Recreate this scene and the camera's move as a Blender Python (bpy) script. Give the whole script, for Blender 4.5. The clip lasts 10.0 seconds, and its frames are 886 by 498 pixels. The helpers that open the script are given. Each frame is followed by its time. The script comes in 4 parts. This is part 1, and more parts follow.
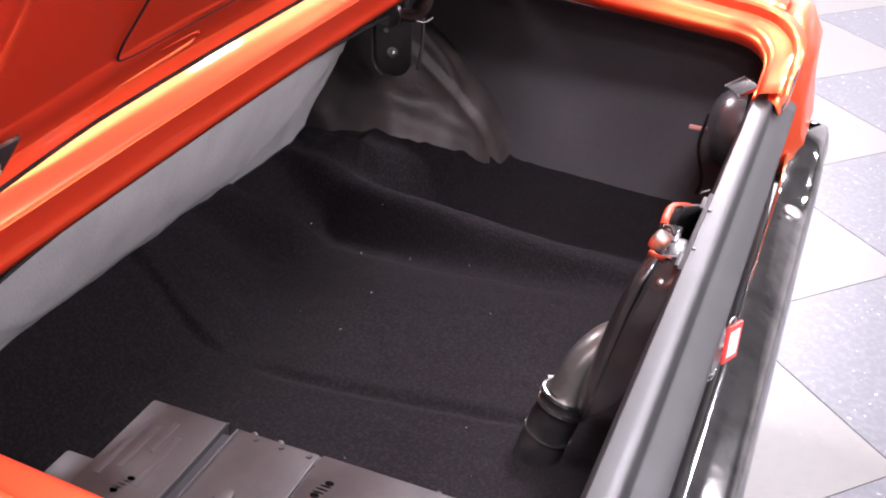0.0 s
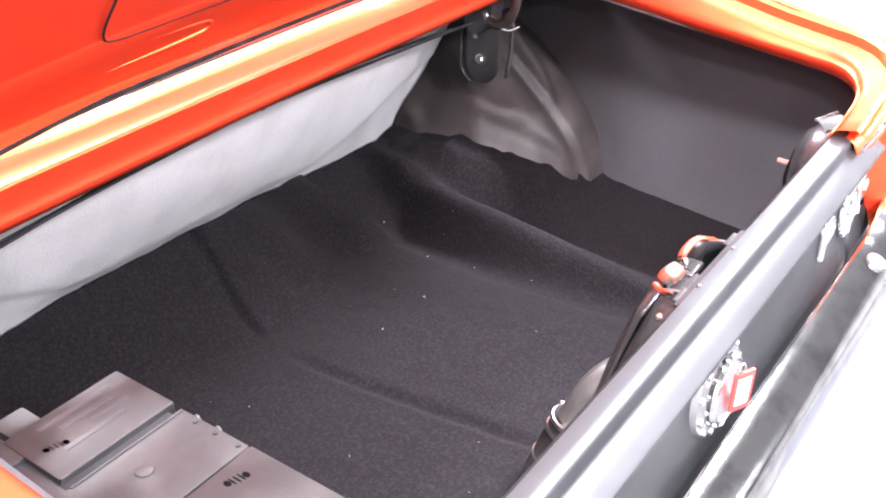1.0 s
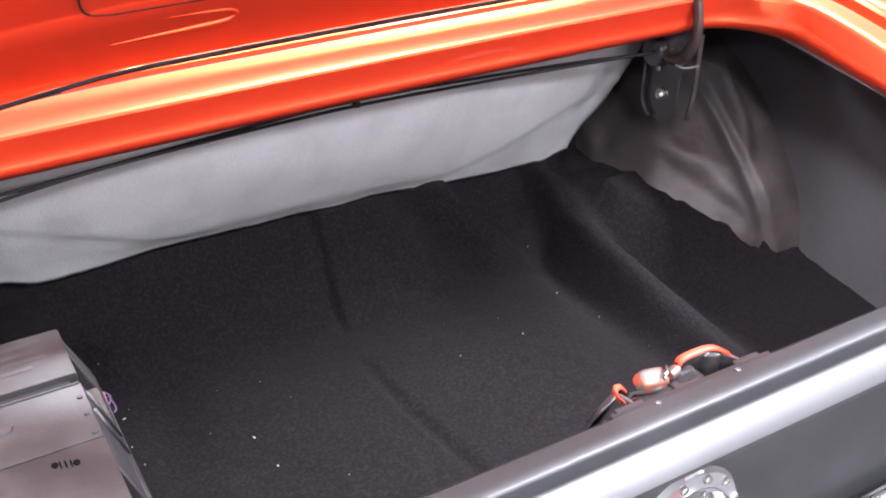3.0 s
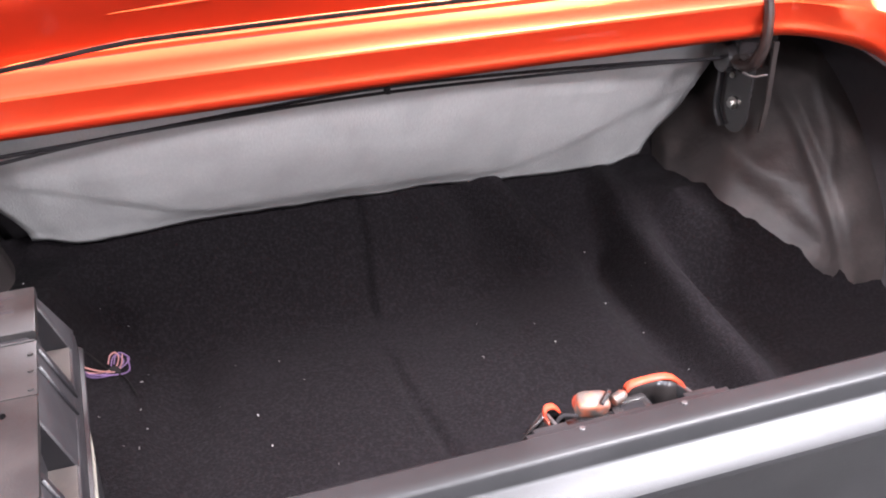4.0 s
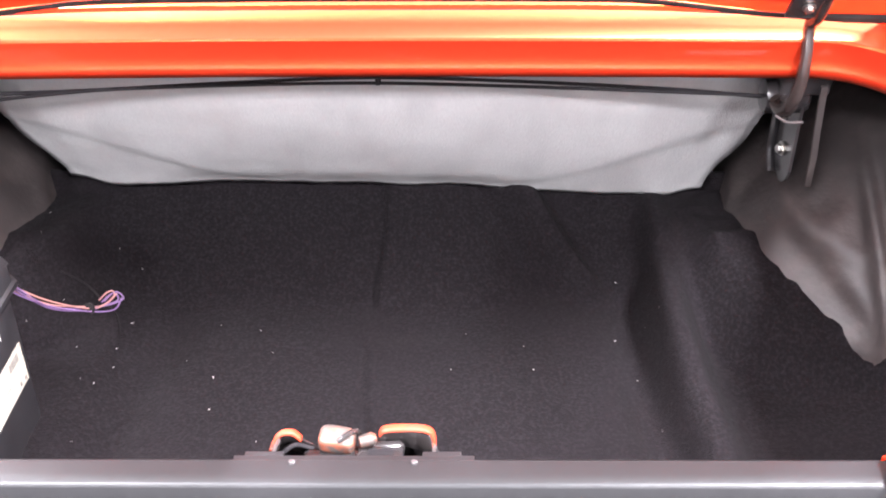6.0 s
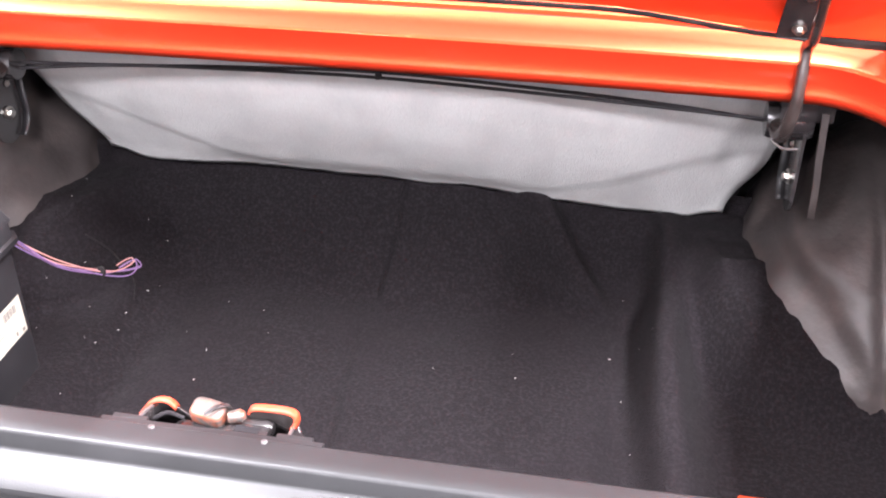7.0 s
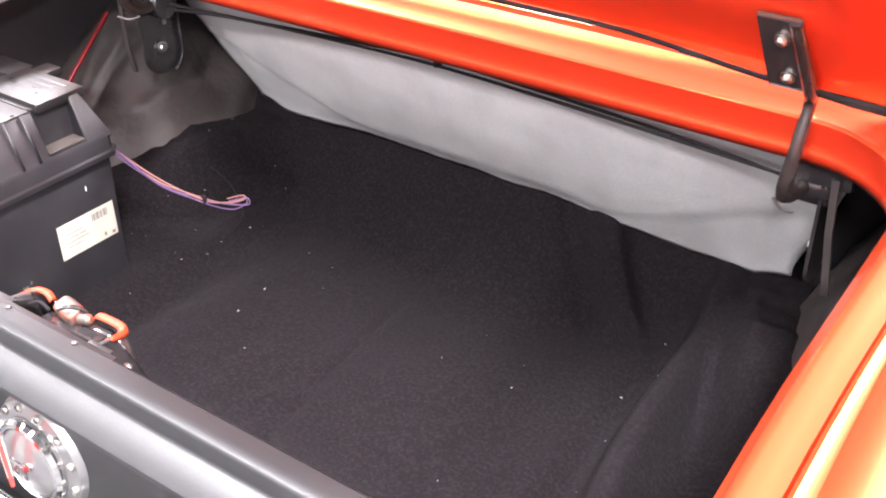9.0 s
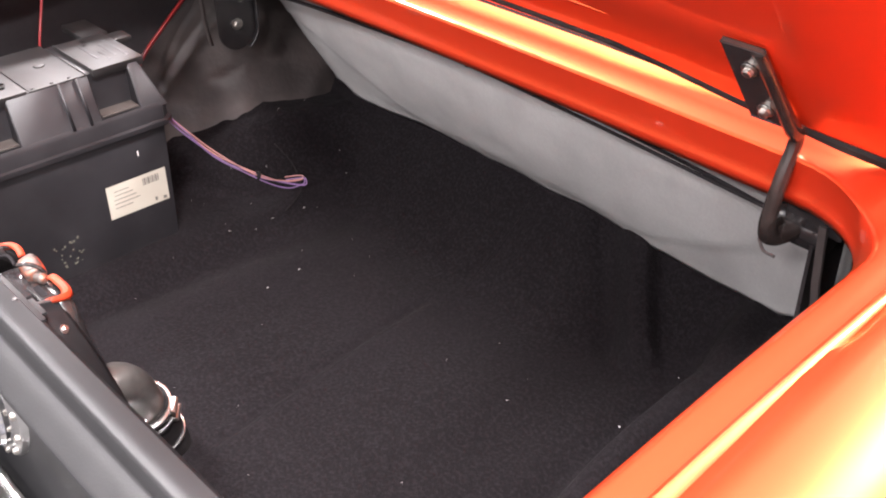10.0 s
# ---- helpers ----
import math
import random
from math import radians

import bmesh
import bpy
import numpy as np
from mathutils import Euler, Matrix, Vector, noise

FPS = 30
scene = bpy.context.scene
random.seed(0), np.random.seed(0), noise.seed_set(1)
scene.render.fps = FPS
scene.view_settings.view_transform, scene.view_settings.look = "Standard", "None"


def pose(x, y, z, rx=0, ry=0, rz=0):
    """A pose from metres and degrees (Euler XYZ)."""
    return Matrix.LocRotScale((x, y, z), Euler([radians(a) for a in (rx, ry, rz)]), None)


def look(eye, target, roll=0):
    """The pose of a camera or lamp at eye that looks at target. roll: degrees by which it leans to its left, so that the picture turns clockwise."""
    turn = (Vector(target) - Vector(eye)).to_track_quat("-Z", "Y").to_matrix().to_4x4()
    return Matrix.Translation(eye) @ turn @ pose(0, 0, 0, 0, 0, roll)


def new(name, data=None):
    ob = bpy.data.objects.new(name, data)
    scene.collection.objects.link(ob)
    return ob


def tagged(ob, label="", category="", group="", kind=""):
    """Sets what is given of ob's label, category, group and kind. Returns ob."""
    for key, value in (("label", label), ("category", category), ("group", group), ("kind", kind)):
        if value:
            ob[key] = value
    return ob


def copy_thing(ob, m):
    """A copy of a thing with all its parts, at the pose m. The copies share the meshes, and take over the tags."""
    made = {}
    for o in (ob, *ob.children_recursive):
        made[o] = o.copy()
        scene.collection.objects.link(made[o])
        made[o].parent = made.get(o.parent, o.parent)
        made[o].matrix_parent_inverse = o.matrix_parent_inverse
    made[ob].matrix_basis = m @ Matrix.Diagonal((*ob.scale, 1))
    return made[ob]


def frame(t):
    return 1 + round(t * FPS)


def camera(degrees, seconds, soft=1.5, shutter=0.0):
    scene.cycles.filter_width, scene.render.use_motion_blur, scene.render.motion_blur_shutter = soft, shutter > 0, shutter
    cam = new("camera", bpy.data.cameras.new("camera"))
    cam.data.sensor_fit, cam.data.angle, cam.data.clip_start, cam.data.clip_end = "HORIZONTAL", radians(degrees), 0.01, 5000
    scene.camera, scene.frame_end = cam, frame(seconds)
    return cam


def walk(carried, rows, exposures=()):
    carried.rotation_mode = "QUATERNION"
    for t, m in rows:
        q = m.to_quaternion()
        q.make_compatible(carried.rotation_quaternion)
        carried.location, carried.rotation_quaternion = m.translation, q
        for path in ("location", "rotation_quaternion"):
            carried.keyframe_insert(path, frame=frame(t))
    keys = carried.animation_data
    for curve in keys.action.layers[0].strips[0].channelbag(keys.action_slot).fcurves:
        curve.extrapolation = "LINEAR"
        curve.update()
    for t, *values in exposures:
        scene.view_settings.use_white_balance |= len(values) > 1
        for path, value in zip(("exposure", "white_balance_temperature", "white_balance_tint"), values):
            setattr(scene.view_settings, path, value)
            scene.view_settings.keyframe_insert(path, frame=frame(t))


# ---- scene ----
cam = camera(46.4, 10.0, soft=2.0)
PATH = [
    (0, (-1.03, -0.744, 1.414), (0.544, -0.098, 0.362), 1.3),
    (0.5, (-0.981, -0.834, 1.413), (0.517, -0.025, 0.362), 1.2),
    (1, (-0.916, -0.918, 1.408), (0.492, 0.046, 0.364), 1.1),
    (1.5, (-0.833, -0.986, 1.404), (0.468, 0.118, 0.361), 1.0),
    (2, (-0.74, -1.046, 1.407), (0.43, 0.194, 0.361), 1.2),
    (2.5, (-0.642, -1.088, 1.413), (0.384, 0.265, 0.356), 1.4),
    (4, (-0.333, -1.185, 1.39), (0.218, 0.408, 0.314), -0.0),
    (4.5, (-0.228, -1.195, 1.39), (0.177, 0.43, 0.296), -0.1),
    (5, (-0.112, -1.197, 1.394), (0.141, 0.448, 0.285), -0.5),
    (5.5, (-0.004, -1.197, 1.396), (0.112, 0.46, 0.282), -0.5),
    (7, (0.324, -1.182, 1.384), (0.001, 0.458, 0.286), -0.6),
    (7.5, (0.437, -1.163, 1.385), (-0.047, 0.438, 0.289), -0.7),
    (8, (0.546, -1.131, 1.382), (-0.102, 0.414, 0.29), -0.6),
    (8.5, (0.657, -1.086, 1.379), (-0.163, 0.38, 0.292), -0.8),
    (9, (0.753, -1.029, 1.374), (-0.221, 0.342, 0.293), -0.7),
    (9.5, (0.838, -0.953, 1.374), (-0.275, 0.306, 0.289), -0.6),
    (10, (0.907, -0.864, 1.374), (-0.324, 0.271, 0.28), -0.5),
]
EXPOSURES = [(0.0, 0.08, 6400, 17), (0.5, 0.7, 6300, 13), (1.0, 1.5, 6150, 10), (1.5, 1.55, 6050, 10), (2.0, 1.25, 6000, 10), (2.5, 0.9, 6000, 10), (4.0, 0.75, 6300, 10), (4.5, 0.95, 6300, 10), (5.5, 1.3, 6300, 10), (7.5, 1.36, 6350, 10), (8.5, 1.22, 6350, 10), (9.0, 1.02, 6500, 10), (9.5, 0.72, 6650, 10), (10.0, 0.42, 6750, 10)]
walk(cam, [(t, look(eye, target, roll)) for t, eye, target, roll in PATH], EXPOSURES)

# ---- world and light ----
world = bpy.data.worlds.new("showroom_world")
scene.world = world
world.use_nodes = True
world.node_tree.nodes["Background"].inputs[0].default_value = (0.9, 0.93, 1.0, 1)
world.node_tree.nodes["Background"].inputs[1].default_value = 0.25

LAMP_WATTS = 150.0
# Watts per lamp; the strong front and side ones brighten fenders, rail and battery lid.
BRIGHTER = {(1.8, -1.45): 370.0, (-1.55, -1.45): 210.0, (-3.45, -1.45): 85.0, (-5.4, -1.45): 80.0, (4.0, -1.45): 160.0, (7.0, -0.4): 520.0, (-4.4, -4.6): 80.0, (-1.55, -4.6): 130.0, (1.8, -4.6): 220.0, (4.6, -4.6): 170.0, (-1.55, -7.4): 130.0, (1.8, -7.4): 130.0, (-6.6, 2.2): 300.0, (-3.4, 1.4): 380.0, (0.9, 4.6): 600.0, (1.7, 2.3): 640.0}
# Row y=-1.45 follows from paint reflections; all other lamps are unseen, added as fill.
LAMP_ROWS = [(-5.4, -1.45), (-3.45, -1.45), (-1.55, -1.45), (1.8, -1.45), (4.0, -1.45), (-4.4, -4.6), (-1.55, -4.6), (1.8, -4.6), (4.6, -4.6), (-1.55, -7.4), (1.8, -7.4), (-3.4, 1.4), (1.7, 2.3), (0.9, 4.6), (7.0, -0.4), (-6.6, 2.2)]
CEILING_Z = 4.2


# ---- materials ----
def shader(name, base, rough=0.5, metal=0.0, coat=0.0, vary=0.12, scale=20.0, bump=0.0, bump_scale=200.0, second=None, second_scale=4.0, second_amount=0.0, sheen=0.0, spec=0.5, stretch=(1, 1, 1)):
    """A principled material with fine grain, a broad second tone and fine relief."""
    m = bpy.data.materials.new(name)
    m.use_nodes = True
    nt = m.node_tree
    b = nt.nodes["Principled BSDF"]
    b.inputs["Metallic"].default_value = metal
    b.inputs["Roughness"].default_value = rough
    b.inputs["Coat Weight"].default_value = coat
    b.inputs["Coat Roughness"].default_value = 0.04
    b.inputs["Sheen Weight"].default_value = sheen
    b.inputs["Sheen Roughness"].default_value = 0.6
    b.inputs["Specular IOR Level"].default_value = spec
    tc = nt.nodes.new("ShaderNodeTexCoord")
    mp = nt.nodes.new("ShaderNodeMapping")
    mp.inputs["Scale"].default_value = stretch
    nt.links.new(tc.outputs["Object"], mp.inputs[0])
    n1 = nt.nodes.new("ShaderNodeTexNoise")
    n1.inputs["Scale"].default_value = scale
    n1.inputs["Detail"].default_value = 6
    nt.links.new(mp.outputs[0], n1.inputs["Vector"])
    mix = nt.nodes.new("ShaderNodeMix")
    mix.data_type = "RGBA"
    mix.inputs["A"].default_value = (*[c * (1 - vary) for c in base], 1)
    mix.inputs["B"].default_value = (*[min(1, c * (1 + vary)) for c in base], 1)
    nt.links.new(n1.outputs["Fac"], mix.inputs["Factor"])
    out = mix.outputs["Result"]
    if second:
        n2 = nt.nodes.new("ShaderNodeTexNoise")
        n2.inputs["Scale"].default_value = second_scale
        n2.inputs["Detail"].default_value = 4
        nt.links.new(mp.outputs[0], n2.inputs["Vector"])
        ramp = nt.nodes.new("ShaderNodeMapRange")
        ramp.inputs["From Min"].default_value, ramp.inputs["From Max"].default_value = 0.45, 0.7
        ramp.inputs["To Max"].default_value = second_amount
        nt.links.new(n2.outputs["Fac"], ramp.inputs["Value"])
        mix2 = nt.nodes.new("ShaderNodeMix")
        mix2.data_type = "RGBA"
        mix2.inputs["B"].default_value = (*second, 1)
        nt.links.new(ramp.outputs[0], mix2.inputs["Factor"])
        nt.links.new(out, mix2.inputs["A"])
        out = mix2.outputs["Result"]
    nt.links.new(out, b.inputs["Base Color"])
    if bump:
        n3 = nt.nodes.new("ShaderNodeTexNoise")
        n3.inputs["Scale"].default_value = bump_scale
        n3.inputs["Detail"].default_value = 3
        nt.links.new(mp.outputs[0], n3.inputs["Vector"])
        bp = nt.nodes.new("ShaderNodeBump")
        bp.inputs["Strength"].default_value = bump
        bp.inputs["Distance"].default_value = 0.002
        nt.links.new(n3.outputs["Fac"], bp.inputs["Height"])
        nt.links.new(bp.outputs[0], b.inputs["Normal"])
    return m




def metallic_paint(name, deep, flake, mix_amount, rough):
    """Deep pigment mixed with bright flakes under a clear coat."""
    m = shader(name, deep, rough=0.5, coat=1.0, vary=0.08, scale=700, second=tuple(0.86 * c for c in deep), second_scale=6, second_amount=0.3)
    nt = m.node_tree
    b = nt.nodes["Principled BSDF"]
    b.inputs["Coat Roughness"].default_value = 0.025
    g = nt.nodes.new("ShaderNodeBsdfAnisotropic")
    g.inputs["Roughness"].default_value = rough
    g.inputs["Color"].default_value = (*flake, 1)
    mx = nt.nodes.new("ShaderNodeMixShader")
    mx.inputs[0].default_value = mix_amount
    out = nt.nodes["Material Output"]
    nt.links.new(b.outputs[0], mx.inputs[1])
    nt.links.new(g.outputs[0], mx.inputs[2])
    nt.links.new(mx.outputs[0], out.inputs["Surface"])
    return m


PAINT = metallic_paint("red_orange_paint", (0.74, 0.028, 0.008), (1.0, 0.25, 0.046), 0.41, 0.37)
BLACK_PAINT = shader("satin_black_paint", (0.016, 0.016, 0.017), rough=0.40, spec=0.40, vary=0.15, scale=60, second=(0.032, 0.031, 0.033), second_scale=9, second_amount=0.5, bump=0.05, bump_scale=500)
GLOSS_BLACK = shader("gloss_black_enamel", (0.026, 0.023, 0.024), rough=0.24, coat=0.4, vary=0.2, scale=40, second=(0.04, 0.033, 0.03), second_scale=20, second_amount=0.5)
CHROME = shader("chrome", (0.70, 0.70, 0.70), rough=0.07, metal=1.0, vary=0.03, scale=30, bump=0.12, bump_scale=22, second=(0.6, 0.6, 0.6), second_scale=40, second_amount=0.25)
BUMPER_CHROME = shader("mottled_chrome", (0.42, 0.42, 0.41), rough=0.10, metal=1.0, vary=0.12, scale=45, bump=0.25, bump_scale=18, second=(0.20, 0.20, 0.195), second_scale=26, second_amount=0.7)
BRUSHED = shader("polished_aluminium", (0.46, 0.46, 0.46), rough=0.34, metal=1.0, vary=0.08, scale=120, bump=0.05, bump_scale=400)
STEEL = shader("zinc_plated_steel", (0.55, 0.53, 0.5), rough=0.35, metal=1.0, vary=0.15, scale=90, second=(0.35, 0.3, 0.25), second_scale=60, second_amount=0.5)
BRIGHT = shader("bright_steel_band", (0.82, 0.81, 0.80), rough=0.26, metal=1.0, vary=0.06, scale=80)
CARPET = shader("black_carpet", (0.0084, 0.0070, 0.0079), rough=0.95, vary=0.6, scale=330, second=(0.0265, 0.0228, 0.0256), second_scale=200, second_amount=0.45, bump=0.9, bump_scale=420, sheen=0.01, spec=0.05)
CLOTH = shader("grey_felt_cloth", (0.41, 0.405, 0.40), rough=0.95, vary=0.1, scale=300, second=(0.33, 0.325, 0.32), second_scale=16, second_amount=0.6, bump=0.35, bump_scale=420, spec=0.1, stretch=(1, 1, 0.25))
LINER = shader("grey_brown_liner_board", (0.039, 0.032, 0.031), rough=0.5, vary=0.2, scale=30, second=(0.075, 0.062, 0.058), second_scale=16, second_amount=0.8, bump=0.4, bump_scale=90, spec=0.5)
BOARD = shader("dark_grey_trim_board", (0.054, 0.050, 0.054), rough=0.85, vary=0.15, scale=90, second=(0.058, 0.054, 0.056), second_scale=5, second_amount=0.5, bump=0.2, bump_scale=300, spec=0.2)
DARK = shader("black_undercoat", (0.014, 0.012, 0.0135), rough=0.75, vary=0.3, scale=50, bump=0.3, bump_scale=90, spec=0.2)
PLASTIC = shader("black_plastic", (0.015, 0.0138, 0.0155), rough=0.45, vary=0.15, scale=70, bump=0.12, bump_scale=600, second=(0.030, 0.028, 0.030), second_scale=14, second_amount=0.5)
DUSTY = shader("dusty_black_plastic", (0.010, 0.0090, 0.0092), rough=0.50, vary=0.4, scale=80, second=(0.024, 0.022, 0.0215), second_scale=24, second_amount=0.8, spec=0.5, bump=0.12, bump_scale=600)
PAPER = shader("cream_label_paper", (0.37, 0.345, 0.29), rough=0.7, vary=0.05, scale=40, second=(0.33, 0.29, 0.235), second_scale=18, second_amount=0.4)
INK = shader("faded_ink", (0.12, 0.11, 0.10), rough=0.7, vary=0.1)
VOID = shader("unlit_hole", (0.003, 0.0028, 0.003), rough=1.0, spec=0.0, vary=0.2)
RUBBER = shader("black_rubber", (0.012, 0.0105, 0.0110), rough=0.75, spec=0.15, vary=0.2, scale=60, second=(0.05, 0.045, 0.042), second_scale=30, second_amount=0.4)
OLD_PAINT = shader("worn_body_paint", (0.52, 0.050, 0.016), rough=0.5, vary=0.3, scale=160, second=(0.12, 0.05, 0.035), second_scale=60, second_amount=0.7)
HOSE = shader("worn_black_filler_tube", (0.105, 0.098, 0.092), rough=0.33, vary=0.35, scale=50, metal=0.5, second=(0.16, 0.15, 0.14), second_scale=25, second_amount=0.5)
RED_WIRE = shader("red_cable", (0.17, 0.012, 0.014), rough=0.4, vary=0.08)
PURPLE = shader("purple_wire", (0.24, 0.15, 0.32), rough=0.4, vary=0.08)
PINK = shader("orange_pink_wire", (0.55, 0.27, 0.23), rough=0.4, vary=0.08)
RED_PLASTIC = shader("red_plastic", (0.75, 0.05, 0.04), rough=0.35, vary=0.05)
WHITE = shader("white_print", (0.8, 0.78, 0.76), rough=0.5, vary=0.04)
LINT = shader("white_lint", (0.75, 0.74, 0.72), rough=0.9, vary=0.1)
TILE_LIGHT = shader("cream_vinyl_tile", (0.092, 0.088, 0.082), rough=0.38, spec=0.3, vary=0.05, scale=18, second=(0.080, 0.076, 0.071), second_scale=35, second_amount=0.5)
TILE_DARK = shader("grey_vinyl_tile", (0.052, 0.053, 0.061), rough=0.38, spec=0.3, vary=0.14, scale=22, second=(0.092, 0.092, 0.099), second_scale=60, second_amount=0.55)


def add_flecks(m, colour, scale, amount):
    """Small chips of another colour strewn over a material."""
    nt = m.node_tree
    b = nt.nodes["Principled BSDF"]
    old = b.inputs["Base Color"].links[0].from_socket
    tc = nt.nodes.new("ShaderNodeTexCoord")
    n = nt.nodes.new("ShaderNodeTexNoise")
    n.inputs["Scale"].default_value, n.inputs["Detail"].default_value = scale, 1.0
    nt.links.new(tc.outputs["Object"], n.inputs["Vector"])
    r = nt.nodes.new("ShaderNodeMapRange")
    r.inputs["From Min"].default_value, r.inputs["From Max"].default_value = 0.70, 0.76
    r.inputs["To Max"].default_value = amount
    nt.links.new(n.outputs["Fac"], r.inputs["Value"])
    mx = nt.nodes.new("ShaderNodeMix")
    mx.data_type = "RGBA"
    mx.inputs["B"].default_value = (*colour, 1)
    nt.links.new(r.outputs[0], mx.inputs["Factor"])
    nt.links.new(old, mx.inputs["A"])
    nt.links.new(mx.outputs["Result"], b.inputs["Base Color"])


add_flecks(TILE_DARK, (0.34, 0.34, 0.35), 55.0, 0.8)
add_flecks(TILE_LIGHT, (0.11, 0.105, 0.10), 40.0, 0.4)
GROUT = shader("tile_joint", (0.3, 0.29, 0.28), rough=0.8, vary=0.1)
WALL = shader("painted_wall", (0.48, 0.47, 0.47), rough=0.8, vary=0.05, scale=5, bump=0.1, bump_scale=80)
CEIL = shader("dark_ceiling", (0.17, 0.17, 0.175), rough=0.9, vary=0.15, scale=3)
ARM = shader("worn_brown_black_metal", (0.042, 0.031, 0.029), rough=0.22, metal=0.35, spec=0.6, vary=0.25, scale=50, second=(0.10, 0.085, 0.08), second_scale=30, second_amount=0.5)
GREY_METAL = shader("worn_dark_metal", (0.14, 0.13, 0.13), rough=0.4, metal=0.6, vary=0.25, scale=60)
WORN = shader("worn_painted_metal", (0.13, 0.11, 0.10), rough=0.45, metal=0.5, vary=0.3, scale=150, second=(0.55, 0.13, 0.05), second_scale=110, second_amount=0.75)
DUST = shader("brown_dust", (0.052, 0.043, 0.038), rough=0.9, vary=0.3, scale=120, second=(0.044, 0.037, 0.034), second_scale=40, second_amount=0.6)
BATTERY_PRINT = shader("worn_print", (0.10, 0.095, 0.075), rough=0.8, vary=0.3, scale=200)

GLOW = bpy.data.materials.new("lamp_diffuser")
GLOW.use_nodes = True
GLOW.node_tree.nodes["Principled BSDF"].inputs["Emission Color"].default_value = (0.985, 0.955, 1.0, 1)
GLOW.node_tree.nodes["Principled BSDF"].inputs["Emission Strength"].default_value = 14.0


# ---- mesh helpers ----
def empty(name, at=(0, 0, 0)):
    ob = new(name)
    ob.location = at
    ob.empty_display_size = 0.1
    return ob


def part(name, bm, material, parent=None, label="", smooth=True, thick=0.0, offset=-1.0):
    """Links a bmesh as one mesh object, under a parent where one is given."""
    bmesh.ops.recalc_face_normals(bm, faces=bm.faces)
    for f in bm.faces:
        f.smooth = smooth
    me = bpy.data.meshes.new(name)
    bm.to_mesh(me)
    bm.free()
    if smooth:
        me.set_sharp_from_angle(angle=radians(38))
    me.materials.append(material)
    ob = new(name, me)
    if parent is not None:
        ob.parent = parent
        ob.matrix_parent_inverse = Matrix.Translation(-Vector(parent_place(parent)))
    if thick:
        so = ob.modifiers.new("thickness", "SOLIDIFY")
        so.thickness, so.offset = thick, offset
    if label:
        tagged(ob, label)
    return ob


def parent_place(ob):
    p = Vector(ob.location)
    return p


def add_grid(bm, rows, close=False, cap=False):
    """Quads over rows of points. close: each row is a ring. cap: fills the first and last ring."""
    vs = [[bm.verts.new(p) for p in row] for row in rows]
    n = len(vs[0])
    for a, b in zip(vs[:-1], vs[1:]):
        for i in range(n if close else n - 1):
            j = (i + 1) % n
            bm.faces.new((a[i], a[j], b[j], b[i]))
    if cap:
        bm.faces.new(vs[0])
        bm.faces.new(vs[-1])
    return bm


def grid(rows, close=False, cap=False):
    return add_grid(bmesh.new(), rows, close, cap)


def add_box(bm, x0, x1, y0, y1, z0, z1, bevel=0.0, m=None, taper=1.0):
    r = bmesh.ops.create_cube(bm, size=1)
    cx, cy = (x0 + x1) / 2, (y0 + y1) / 2
    for v in r["verts"]:
        k = taper if v.co.z < 0 else 1.0
        v.co = Vector((cx + v.co.x * (x1 - x0) * k, cy + v.co.y * (y1 - y0) * k, (z0 + z1) / 2 + v.co.z * (z1 - z0)))
        if m is not None:
            v.co = m @ v.co
    if bevel:
        es = list({e for v in r["verts"] for e in v.link_edges})
        bmesh.ops.bevel(bm, geom=es, offset=bevel, segments=2, affect="EDGES", profile=0.6)
    return bm


def box(*a, **k):
    return add_box(bmesh.new(), *a, **k)


def smooth_path(pts, steps=8):
    """Catmull-Rom through the points."""
    p = [Vector(q) for q in pts]
    p = [2 * p[0] - p[1]] + p + [2 * p[-1] - p[-2]]
    out = []
    for a, b, c, d in zip(p[:-3], p[1:-2], p[2:-1], p[3:]):
        for i in range(steps):
            t = i / steps
            out.append(0.5 * (2 * b + (c - a) * t + (2 * a - 5 * b + 4 * c - d) * t * t + (3 * b - a - 3 * c + d) * t ** 3))
    return out + [p[-2]]


def add_tube(bm, path, radius, sides=10, caps=True):
    """A round tube along a path; radius is a number or a function of the way along, 0 to 1."""
    p = [Vector(q) for q in path]
    up, rows = Vector((0.13, 0.2, 0.97)), []
    for i, q in enumerate(p):
        d = (p[min(i + 1, len(p) - 1)] - p[max(i - 1, 0)]).normalized()
        u = (up - d * up.dot(d)).normalized()
        v, up = d.cross(u), u
        r = radius(i / (len(p) - 1)) if callable(radius) else radius
        rows.append([q + r * (math.cos(a) * u + math.sin(a) * v) for a in (2 * math.pi * k / sides for k in range(sides))])
    return add_grid(bm, rows, close=True, cap=caps)


def tube(path, radius, sides=10):
    return add_tube(bmesh.new(), path, radius, sides)


def add_lathe(bm, m, profile, sides=32):
    """Turns (radius, height) pairs round the z axis of m."""
    rows = [[m @ Vector((r * math.cos(a), r * math.sin(a), h)) for a in (2 * math.pi * k / sides for k in range(sides))] for r, h in profile]
    return add_grid(bm, rows, close=True, cap=True)


def lathe(m, profile, sides=32):
    return add_lathe(bmesh.new(), m, profile, sides)


def facing(at, way, spin=0.0):
    """A frame at a place whose z axis points along way."""
    return Matrix.Translation(at) @ Vector(way).to_track_quat("Z", "Y").to_matrix().to_4x4() @ pose(0, 0, 0, 0, 0, spin)


